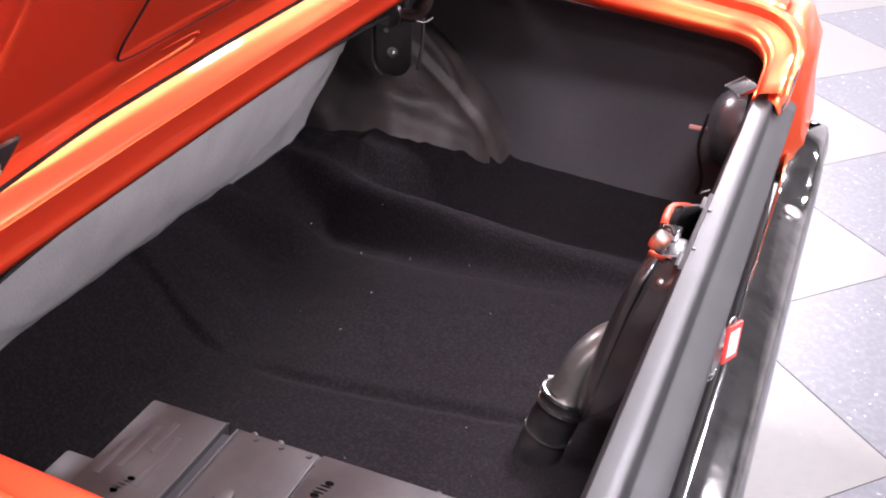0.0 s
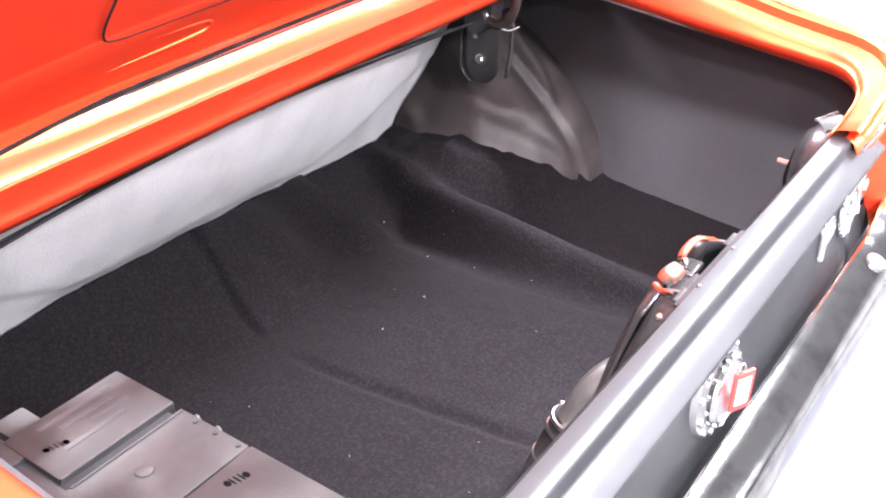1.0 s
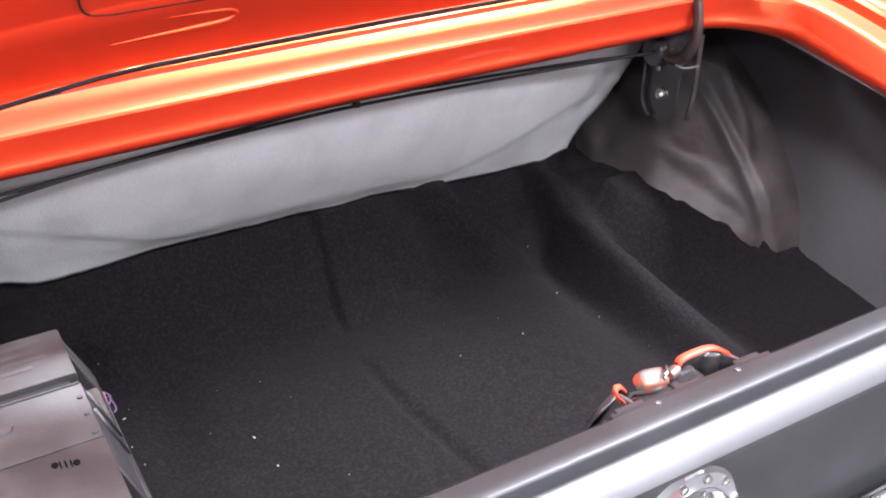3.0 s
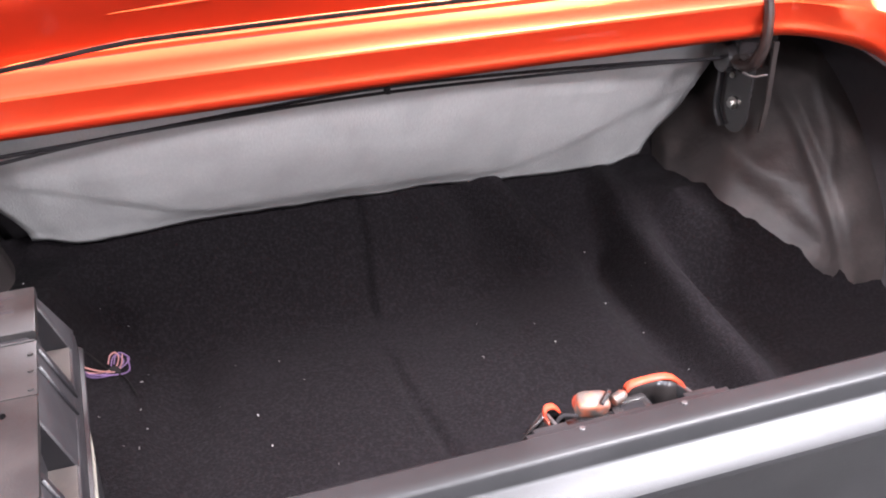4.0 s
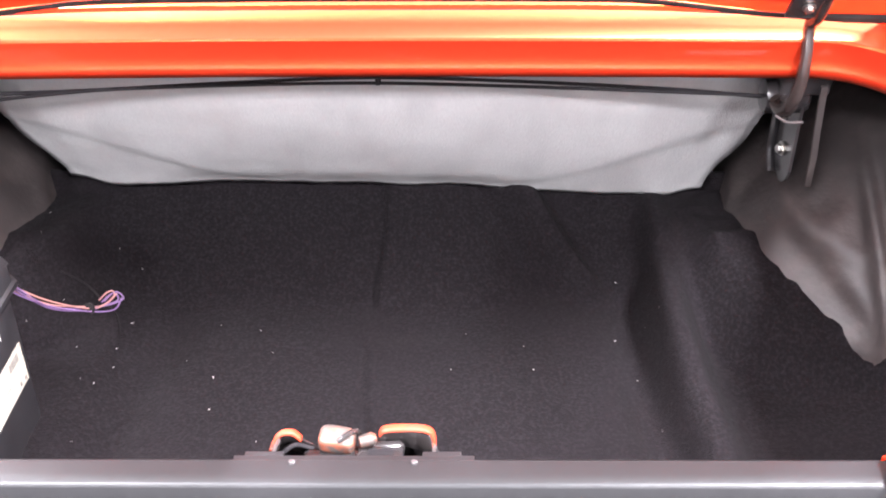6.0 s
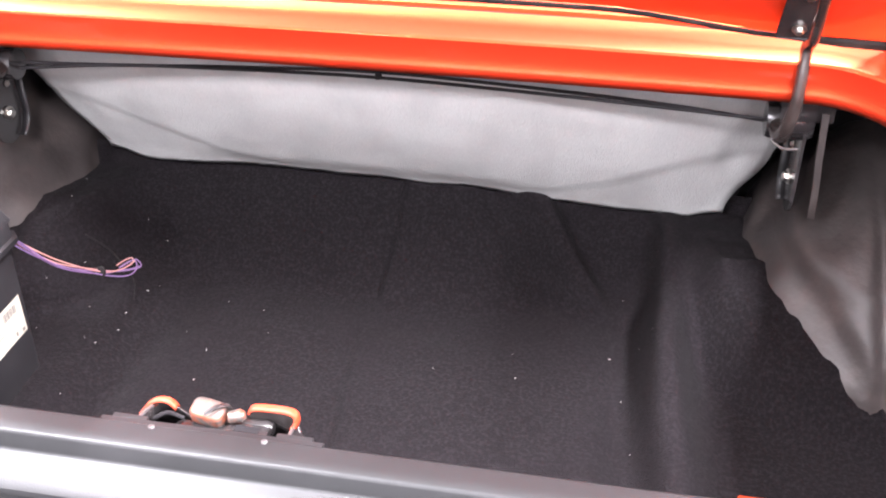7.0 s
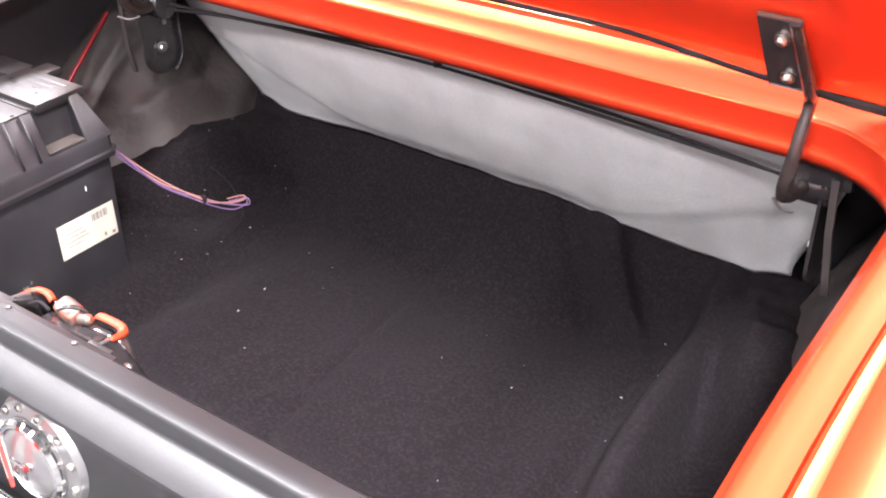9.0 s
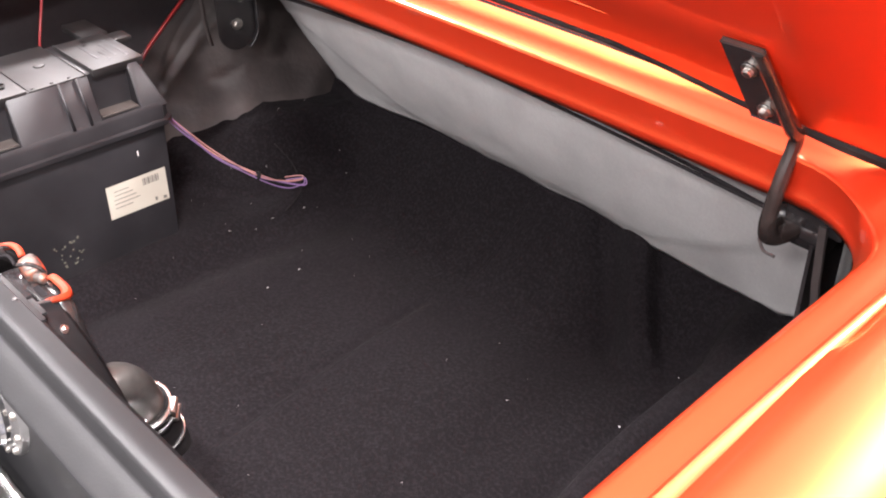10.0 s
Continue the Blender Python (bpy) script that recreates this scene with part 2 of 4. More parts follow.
def bolt(parent, at, way, size=0.009, material=STEEL, name="bolt"):
    bm = lathe(facing(at, way), [(size * 1.15, 0), (size * 1.15, size * 0.25), (size * 0.95, size * 0.3)], 20)
    add_lathe(bm, facing(at, way), [(size * 0.78, size * 0.25), (size * 0.78, size * 0.8), (size * 0.62, size * 0.95)], 6)
    return part(name, bm, material, parent)


def step(a, b, v):
    t = min(1.0, max(0.0, (v - a) / (b - a)))
    return t * t * (3 - 2 * t)


def rounded_block(m, a, b, c, e=0.5, n=20):
    """A block with generous round edges."""
    def pw(v):
        return math.copysign(abs(v) ** e, v)
    rows = []
    for i in range(n + 1):
        u = -math.pi / 2 + math.pi * (0.02 + 0.96 * i / n)
        rows.append([m @ Vector((a * pw(math.cos(u)) * pw(math.cos(v)), b * pw(math.cos(u)) * pw(math.sin(v)), c * pw(math.sin(u)))) for v in (2 * math.pi * k / (2 * n) for k in range(2 * n))])
    return grid(rows, close=True, cap=True)


def hump(d, near, far):
    """A rounded roll with a steep near flank and a gentle far one."""
    return math.exp(-abs(d / near) ** 3) if d < 0 else math.exp(-abs(d / far) ** 2.4)


def bell(v, s):
    return math.exp(-0.5 * (v / s) ** 2)


# ---- showroom ----
floor = part("floor", box(-9, 9, -9, 8, -0.1, -0.004), GROUT)
tagged(floor, "pale and grey chequered vinyl tile showroom floor", "floor", kind="structure")
for nm, b in (("wall_north", (-9.2, 9.2, 8, 8.2)), ("wall_south", (-9.2, 9.2, -9.2, -9)), ("wall_east", (9, 9.2, -9, 8)), ("wall_west", (-9.2, -9, -9, 8))):
    tagged(part(nm, box(*b, -0.1, CEILING_Z), WALL), "plain painted showroom wall", "wall", kind="structure")
tagged(part("ceiling", box(-9.2, 9.2, -9.2, 8.2, CEILING_Z, CEILING_Z + 0.2), CEIL), "dark showroom ceiling", "ceiling", kind="structure")

light_thing = None
for lx, ly in LAMP_ROWS:
    at = pose(lx, ly, CEILING_Z - 0.09)
    if light_thing is None:
        light_thing = empty("unseen_ceiling_light", (lx, ly, CEILING_Z - 0.09))
        tagged(light_thing, "unseen white rectangular panel light under the dark ceiling", "ceiling light", "showroom ceiling lights")
        part("housing", box(lx - 0.26, lx + 0.26, ly - 0.5, ly + 0.5, CEILING_Z - 0.06, CEILING_Z, 0.01), WHITE, light_thing)
        part("diffuser", box(lx - 0.24, lx + 0.24, ly - 0.48, ly + 0.48, CEILING_Z - 0.085, CEILING_Z - 0.062, 0.004), GLOW, light_thing)
    else:
        copy_thing(light_thing, at)
    lamp = bpy.data.lights.new("unseen_panel_lamp", "AREA")
    lamp.shape, lamp.size, lamp.size_y, lamp.energy, lamp.color = "RECTANGLE", 0.46, 0.94, BRIGHTER.get((lx, ly), LAMP_WATTS), (0.985, 0.945, 1.0)
    ob = new("unseen_panel_lamp", lamp)
    ob.matrix_world = pose(lx, ly, CEILING_Z - 0.1)

# ---- the car ----
car = empty("car", (0, 0, 0))
tagged(car, "red-orange classic car with open trunk and black tail panel", "car")


def z_low(y):
    """Height of the lower edge of the trunk opening's flange."""
    return 0.835 + (y + 0.6) * 0.092


def opening():
    """Plan of the trunk opening, from the rear right corner round the front to the rear left one."""
    half = [(0.44, -0.626), (0.48, -0.626), (0.51, -0.625)]
    for k in range(9):
        a = radians(-90 + 90 * k / 8)
        half.append((0.55 + 0.076 * math.cos(a), -0.549 + 0.076 * math.sin(a)))
    half += [(0.626 + 0.010 * step(-0.47, -0.1, y), y) for y in (-0.47, -0.4, -0.33, -0.26, -0.2)]
    for k in range(11):
        a = radians(90 * k / 10)
        half.append((0.528 + 0.107 * math.cos(a), -0.169 + 0.107 * math.sin(a)))
    half += [(x, -0.062 + 0.006 * (1 - (x / 0.5) ** 2)) for x in (0.44, 0.36, 0.27, 0.18, 0.09)]
    return [(x - 0.010, y) for x, y in half + [(0.0, -0.056)] + [(-x, y) for x, y in reversed(half)]]


def gutter_rows():
    path, rows = opening(), []
    for i, (x, y) in enumerate(path):
        a, b = path[max(i - 1, 0)], path[min(i + 1, len(path) - 1)]
        t = Vector((b[0] - a[0], b[1] - a[1])).normalized()
        n = Vector((t.y, -t.x))
        wr = step(-0.545, -0.615, y) * step(0.615, 0.50, abs(x))
        wf = step(-0.17, -0.075, y)
        low = step(-0.20, -0.56, y)
        zb = z_low(y) + 0.007 * (1 - wf) - 0.026 * wr
        fh = 0.044 - 0.022 * low - 0.006 * wr - 0.001 * wf
        lw = 0.033 - 0.002 * wf - 0.006 * wr
        rise = 0.004 + (0.019 - 0.006 * step(0.30, 0.50, abs(x))) * wf
        wh = 0.016 - 0.014 * wf - 0.020 * wr
        dip = 0.004 * (1 - wf) * (1 - wr) + 0.052 * wf
        gap = 0.015 * wf
        mid = 0.5 - 0.03 * wf
        ln = 0.017 - 0.020 * wf - 0.008 * low - 0.003 * wr
        prof = [(0.004, -0.012 + 0.005 * wf), (0.0, 0), (-0.0007, 0.0018), (-0.0008, 0.0050), (-0.0003, 0.0068), (0.0012 + 0.1 * ln, 0.5 * fh - 0.003), (ln - 0.003 + 0.0015 * wf, fh - 0.008 + 0.006 * wf), (ln - 0.001 + 0.0005 * wf, fh - 0.003 + 0.0022 * wf), (ln + 0.004 - 0.003 * wf, fh)]
        prof += [(ln + d, h) for d, h in ((0.006, fh + rise * 0.035), (0.004 + (lw - 0.004) * mid - 0.0012, fh + rise * (0.5 - 0.03 * wf)), (0.004 + (lw - 0.004) * mid + 0.0012, fh + rise * (0.5 + 0.05 * wf)), (lw - 0.003, fh + rise * 0.97), (lw - 0.001 + 0.002 * wf, fh + rise - dip), (lw + 0.002 + gap, fh + rise - dip), (lw + 0.004 + gap, fh + rise + wh - 0.003), (lw + 0.007 + gap, fh + rise + wh), (lw + 0.014 + gap + 0.012 * low * (1 - wr), fh + rise + wh + 0.001 - 0.005 * low * (1 - wr)))]
        rows.append([(x + n.x * d, y + n.y * d, zb + h) for d, h in prof])
    return rows


g_rows = gutter_rows()
part("trunk_gutter", grid(g_rows), PAINT, car, thick=0.0015, offset=1)


def quarter_panel(sign):
    rows = []
    for y in [0.85, 0.45, 0.3, 0.2, 0.1, 0.03, -0.05, -0.13, -0.2, -0.3, -0.4, -0.5, -0.56, -0.6, -0.63]:
        zt = z_low(min(y, 0.1)) + 0.070 - 0.026 * step(-0.20, -0.63, y)
        taper = 0.004 * step(-0.3, -0.63, y)
        rows.append([(sign * (x - taper), y, z) for x, z in (
            (0.690 - 0.010 * sign, zt), (0.705, zt + 0.002), (0.73, zt + 0.002), (0.752, zt - 0.003), (0.765, zt - 0.009), (0.782, zt - 0.02), (0.795, zt - 0.038), (0.803, zt - 0.07),
            (0.812, 0.7), (0.826, 0.58), (0.83, 0.5), (0.822, 0.38), (0.80, 0.27))])
    part("quarter_panel", grid(rows), PAINT, car, thick=0.002, offset=1)
    # deck corner between the opening's round corner and the quarter panel
    bm = bmesh.new()
    outer = [r[-1] for r in g_rows if 0.4 < sign * r[-1][0] and -0.21 < r[-1][1]]
    outer = sorted(outer, key=lambda p: p[1] - sign * p[0])
    inner = bm.verts.new((sign * 0.690 - 0.010, 0.010, z_low(0.0) + 0.066))
    vs = [bm.verts.new(p) for p in outer]
    for a, b in zip(vs[:-1], vs[1:]):
        bm.faces.new((inner, a, b))
    part("deck_corner", bm, PAINT, car, thick=0.002, offset=1)


def quarter_extension(sign):
    """The slanted end of the rear fender, beside the tail panel."""
    rows = []
    for x in (0.44, 0.47, 0.5, 0.54, 0.58, 0.61, 0.63, 0.65, 0.68, 0.72, 0.76, 0.785, 0.797, 0.802):
        k, out, full = step(0.56, 0.66, x), step(0.77, 0.803, x), step(0.60, 0.64, x)
        zt = 0.816 + 0.058 * k - 0.045 * out
        back = -0.652 + 0.01 * step(0.5, 0.42, x)
        lip = [(-0.625 - 0.001 * k, zt), (back - 0.005, zt - 0.001), (back - 0.013, zt - 0.006), (back - 0.019, zt - 0.018)]
        short = [(back - 0.018, zt - 0.026), (back - 0.014, zt - 0.032), (back - 0.006, zt - 0.036), (back + 0.002, zt - 0.038), (back + 0.008, zt - 0.040), (back + 0.012, zt - 0.05)]
        tall = [(back - 0.036, zt - 0.05), (-0.690, 0.735), (-0.700, 0.665), (-0.690, 0.650), (-0.66, 0.60), (-0.64, 0.45)]
        rest = [(a[0] + (b[0] - a[0]) * full, a[1] + (b[1] - a[1]) * full) for a, b in zip(short, tall)]
        rows.append([(sign * x, y, z) for y, z in lip + rest])
    part("quarter_extension", grid(rows), PAINT, car, thick=0.002, offset=1)
    # bright strip along the edge of the extension
    pts = smooth_path([(sign * 0.45, -0.666, 0.800), (sign * 0.52, -0.669, 0.803), (sign * 0.57, -0.671, 0.816), (sign * 0.60, -0.672, 0.828)], 5)
    part("bright_trim", tube(pts, 0.0035, 6), CHROME, car)


for sign in (1, -1):
    quarter_panel(sign)
    quarter_extension(sign)

# deck between the trunk and the rear window
rows = []
for i in range(25):
    x = -0.700 + 1.380 * i / 24
    zt = z_low(-0.03) + 0.052 + 0.003 * (1 - (x / 0.7) ** 2)
    rows.append([(x, 0.010, zt - 0.006), (x, 0.02, zt), (x, 0.15, zt + 0.012), (x, 0.3, zt + 0.02), (x, 0.85, zt + 0.02)])
part("rear_deck", grid(rows), PAINT, car, thick=0.002, offset=1)

# tail panel
prof = [(-0.610, 0.60), (-0.612, 0.74), (-0.621, 0.800), (-0.6245, 0.8135), (-0.628, 0.8165), (-0.640, 0.8162), (-0.6490, 0.8152), (-0.6505, 0.8143), (-0.6513, 0.8128), (-0.6535, 0.802), (-0.6545, 0.7995), (-0.657, 0.7980), (-0.662, 0.7962), (-0.680, 0.7872),
        (-0.6825, 0.7850), (-0.6828, 0.7815), (-0.679, 0.7775), (-0.665, 0.770), (-0.6535, 0.763), (-0.6505, 0.752), (-0.649, 0.735), (-0.650, 0.69), (-0.655, 0.64), (-0.668, 0.60), (-0.670, 0.50), (-0.644, 0.42)]
rows = [[(x, y, z) for y, z in prof] for x in [-0.515 + 1.03 * i / 30 for i in range(31)]]
part("tail_panel", grid(rows), BLACK_PAINT, car, "satin black tail panel with folded upper lip", thick=0.0015, offset=1)
low = [p for p in prof if p[1] < 0.768 and p[0] < -0.644]
for sgn in (1, -1):
    part("tail_panel_end", grid([[(sgn * x, y, z) for y, z in [(-0.652, 0.797)] + low] for x in (0.513, 0.54, 0.58, 0.61, 0.635)]), BLACK_PAINT, car, thick=0.0015, offset=1)
# unseen valance, coloured near black to carry the shade in the bumper gap
part("rear_valance", grid([[(x, y, z) for y, z in ((-0.64, 0.45), (-0.66, 0.40), (-0.64, 0.30), (-0.58, 0.26))] for x in (-0.8, -0.4, 0, 0.4, 0.8)]), DARK, car, thick=0.003)
part("latch_plate", box(-0.068, 0.118, -0.646, -0.6215, 0.8140, 0.8172, 0.001), BLACK_PAINT, car)
for x0, x1 in ((-0.060, -0.030), (0.078, 0.108)):
    part("latch_plate_tab", box(x0, x1, -0.6225, -0.6165, 0.8136, 0.8166, 0.001), BLACK_PAINT, car)


# bumper
def bumper():
    plan = [(x, 0.0) for x in [0.74 * (1 - i / 18) for i in range(19)]]
    right = [(0.808, 0.30), (0.808, 0.2), (0.808, 0.12), (0.808, 0.05), (0.807, 0.02), (0.805, 0.008), (0.801, 0.002), (0.792, 0.0), (0.77, 0.0)] + plan
    path = right + [(-x, y) for x, y in reversed(right[:-1])]
    rows = []
    for i, (x, y) in enumerate(path):
        a, b = path[max(i - 1, 0)], path[min(i + 1, len(path) - 1)]
        t = Vector((b[0] - a[0], b[1] - a[1])).normalized()
        n = Vector((-t.y, t.x))
        if n.y > 0 and abs(x) < 0.79:
            n = -n
        if abs(x) >= 0.79 and n.x * x < 0:
            n = -n
        up = 0.055 * step(0.575, 0.685, abs(x)) - 0.004 * (x / 0.8) ** 2
        rows.append([(x + n.x * d, -0.735 + y + n.y * d, 0.60 + up + h) for d, h in (
            (-0.056, 0.0110), (-0.0545, 0.0118), (-0.051, 0.0112), (-0.034, 0.0045), (-0.016, -0.0045), (-0.009, -0.0080), (-0.003, -0.013), (0.0, -0.021), (0.004, -0.045), (0.003, -0.08), (-0.006, -0.11), (-0.03, -0.128))])
    b = part("bumper", grid(rows), BUMPER_CHROME, car, "chromed steel rear bumper", thick=0.002, offset=1)
    for x in (-0.525, 0.525):
        part("bumper_bolt", lathe(facing((x, -0.712, 0.6010), (0, -0.4, 1)), [(0.017, -0.004), (0.016, 0.003), (0.011, 0.006), (0.005, 0.0075)], 24), BRUSHED, b)
    return b


bumper()


# fuel cap
def fuel_cap():
    c, way = Vector((0.013, -0.647, 0.674)), Vector((0, -1, 0.06))
    m = facing(c, way)
    cap = part("fuel_cap", lathe(m, [(0.063, 0.0), (0.064, 0.006), (0.060, 0.013), (0.046, 0.016), (0.044, 0.011), (0.044, 0.004)], 48), BRUSHED, car, "polished pop-open fuel filler cap")
    part("ring", lathe(m, [(0.0455, 0.012), (0.0455, 0.022), (0.042, 0.026), (0.038, 0.0265), (0.037, 0.02)], 48), CHROME, cap)
    part("face", lathe(m, [(0.0385, 0.02), (0.036, 0.0255), (0.025, 0.030), (0.012, 0.0325), (0.001, 0.033)], 40), BRUSHED, cap)
    for k in range(12):
        a = 2 * math.pi * (k + 0.5) / 12
        at = m @ Vector((0.0545 * math.cos(a), 0.0545 * math.sin(a), 0.013))
        bm = lathe(facing(at, way), [(0.0048, -0.002), (0.0048, 0.003), (0.0036, 0.0045), (0.0036, 0.0015), (0.0005, 0.0012)], 12)
        part("rim_bolt", bm, STEEL, cap)
    # emblem as plain raised bars
    bm = bmesh.new()
    for x0, x1, y0, y1 in ((-0.014, 0.012, 0.001, 0.006), (-0.010, -0.006, -0.012, 0.002), (0.004, 0.008, -0.012, 0.002), (0.006, 0.018, 0.005, 0.010)):
        add_box(bm, x0, x1, y0, y1, 0.0305, 0.035, 0.001, m=m)
    part("emblem", bm, CHROME, cap)
    part("emblem_bar", box(0.018, 0.023, -0.006, 0.006, 0.0275, 0.0305, 0.001, m=m), RED_PLASTIC, cap)
    # release lever on top of the cap
    part("lever", box(-0.012, 0.012, 0.052, 0.078, 0.004, 0.012, 0.002, m=m), CHROME, cap)
    # red tag that hangs from the cap
    tm = pose(0.004, -0.688, 0.690, 0, 0, 63)
    bm = box(-0.002, 0.002, -0.014, 0.014, -0.026, 0.026, 0.0012, m=tm)
    tag = part("tag", bm, RED_PLASTIC, cap, "red plastic tag with pale print")
    part("print", box(-0.0026, 0.0026, -0.009, 0.009, -0.018, 0.018, m=tm), WHITE, tag)
    part("chain_ring", tube([tm @ Vector((0, 0.006 + 0.006 * math.cos(a), 0.030 + 0.008 * math.sin(a))) for a in (2 * math.pi * k / 14 for k in range(15))], 0.0012, 6), STEEL, cap)


fuel_cap()


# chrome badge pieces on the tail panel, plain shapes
def badge(x, kind):
    m = facing((x, -0.648, 0.678), (0, -1, 0.05)) @ Matrix.Diagonal((1.3, 1.3, 1, 1))
    bm = bmesh.new()
    if kind == 0:
        path = [m @ Vector((0.020 * math.cos(a), 0.026 * math.sin(a), 0.007)) for a in (2 * math.pi * k / 24 for k in range(25))]
        add_tube(bm, path, 0.0088, 10)
    else:
        path = [m @ Vector(p) for p in smooth_path([(-0.014, -0.021, 0.006), (-0.014, 0.0, 0.006), (-0.014, 0.021, 0.006), (0.006, 0.020, 0.006), (0.014, 0.008, 0.006), (0.006, -0.002, 0.006), (-0.008, -0.002, 0.006)], 4)]
        add_tube(bm, path, 0.0080, 10)
        if kind == 2:
            add_tube(bm, [m @ Vector(p) for p in ((0.0, -0.002, 0.006), (0.014, -0.021, 0.006))], 0.005, 8)
    part("chrome_badge", bm, CHROME, car)


for x, kind in ((0.412, 1), (0.505, 0), (0.580, 2)):
    badge(x, kind)


# ---- deck lid, open ----
LID_AT, LID_UP, LID_OUT = Vector((0, -0.0805, 0.9898)), Vector((0, -0.61, 0.7924)), Vector((0, 0.7924, 0.61))


def on_lid(x, u, d=0.0):
    return Vector((x, 0, 0)) + LID_AT + LID_UP * u + LID_OUT * d


def deck_lid():
    top, low, half, rad = 0.62, -0.011, 0.660, 0.05

    def outline(inset, k=10):
        pts = []
        r = max(rad - inset * 0.6, 0.02)
        for cx, cu, a0 in ((half - inset - r, low + inset + r, -90), (half - inset - r, top - inset - r, 0), (-(half - inset - r), top - inset - r, 90), (-(half - inset - r), low + inset + r, 180)):
            for i in range(k + 1):
                a = radians(a0 + 90 * i / k)
                x, u = cx + r * math.cos(a), cu + r * math.sin(a)
                pts.append((x, u - 0.028 * step(0.28, 0.50, abs(x)) * step(0.30, 0.0, u)))
            if cx < 0 and a0 == 180:
                n, b = 16, half - inset - r
                pts += [(-b + 2 * b * i / n, low + inset - 0.028 * step(0.28, 0.50, abs(-b + 2 * b * i / n)) * step(0.30, 0.0, low + inset)) for i in range(1, n)]
        return pts

    lid = part("deck_lid", grid([[on_lid(x, u, d + 0.02 * (1 - (x / half) ** 2) * 0.6) for x, u in outline(i)] for i, d in ((0.010, 0.000), (0.0, 0.003), (0.0, 0.007), (0.006, 0.011), (0.04, 0.018), (0.12, 0.034), (0.25, 0.044))], close=True, cap=True), PAINT, car, "red-orange deck lid, propped open")
    # pressed inner panel: hem, raised border, recess with round corners
    rings = [(0.003, 0.001), (0.003, -0.008), (0.005, -0.0105), (0.02, -0.0115), (0.05, -0.0135), (0.075, -0.0155), (0.098, -0.0165), (0.126, -0.0162), (0.1275, -0.0150), (0.130, -0.0142), (0.134, -0.0140), (0.140, -0.0135), (0.20, -0.0115), (0.26, -0.012)]
    part("inner_panel", grid([[on_lid(x, u, d + 0.02 * (1 - (x / half) ** 2) * 0.6) for x, u in outline(i)] for i, d in rings], close=True, cap=True), PAINT, lid)
    # added dark strip for the shade under the lower edge, heavier at its ends
    seam_shade = [on_lid(x, low - 0.0035 - 0.028 * step(0.28, 0.50, abs(x)), -0.0095 + 0.012 * (1 - (x / half) ** 2)) for x in (-0.61 + 1.22 * i / 40 for i in range(41))]
    part("edge_shade_strip", tube(seam_shade, lambda k: 0.0030 + 0.0035 * step(0.40, 0.46, abs(k - 0.5)), 8), RUBBER, lid, "dark strip drawing the shaded seam below the lid")
    # pressed beads, each a long loop open towards the lid's side
    for sign in (1, -1):
        loop = smooth_path([(0.325, 0.050), (0.27, 0.053), (0.215, 0.057), (0.200, 0.061), (0.196, 0.068), (0.201, 0.075), (0.216, 0.079), (0.27, 0.082), (0.325, 0.083)], 4)
        part("pressed_bead", tube([on_lid(sign * p[0], p[1], -0.0145 + 0.012 * (1 - (p[0] / half) ** 2)) for p in loop], lambda k: 0.0032 * min(1, 0.2 + 4 * k, 0.2 + 4 * (1 - k)), 10), PAINT, lid)
    # seam of the panel within, with round lower corners
    seam = smooth_path([(-0.360, 0.21), (-0.360, 0.17), (-0.359, 0.136), (-0.352, 0.113), (-0.335, 0.106), (-0.30, 0.104), (-0.15, 0.104), (0.0, 0.104), (0.15, 0.104), (0.30, 0.104), (0.335, 0.106), (0.352, 0.113), (0.359, 0.136), (0.360, 0.17), (0.360, 0.21)], 4)
    part("panel_seam", tube([on_lid(p[0], p[1], -0.0158 + 0.012 * (1 - (p[0] / half) ** 2)) for p in seam], 0.0013, 6), DARK, lid)
    return lid


deck_lid()


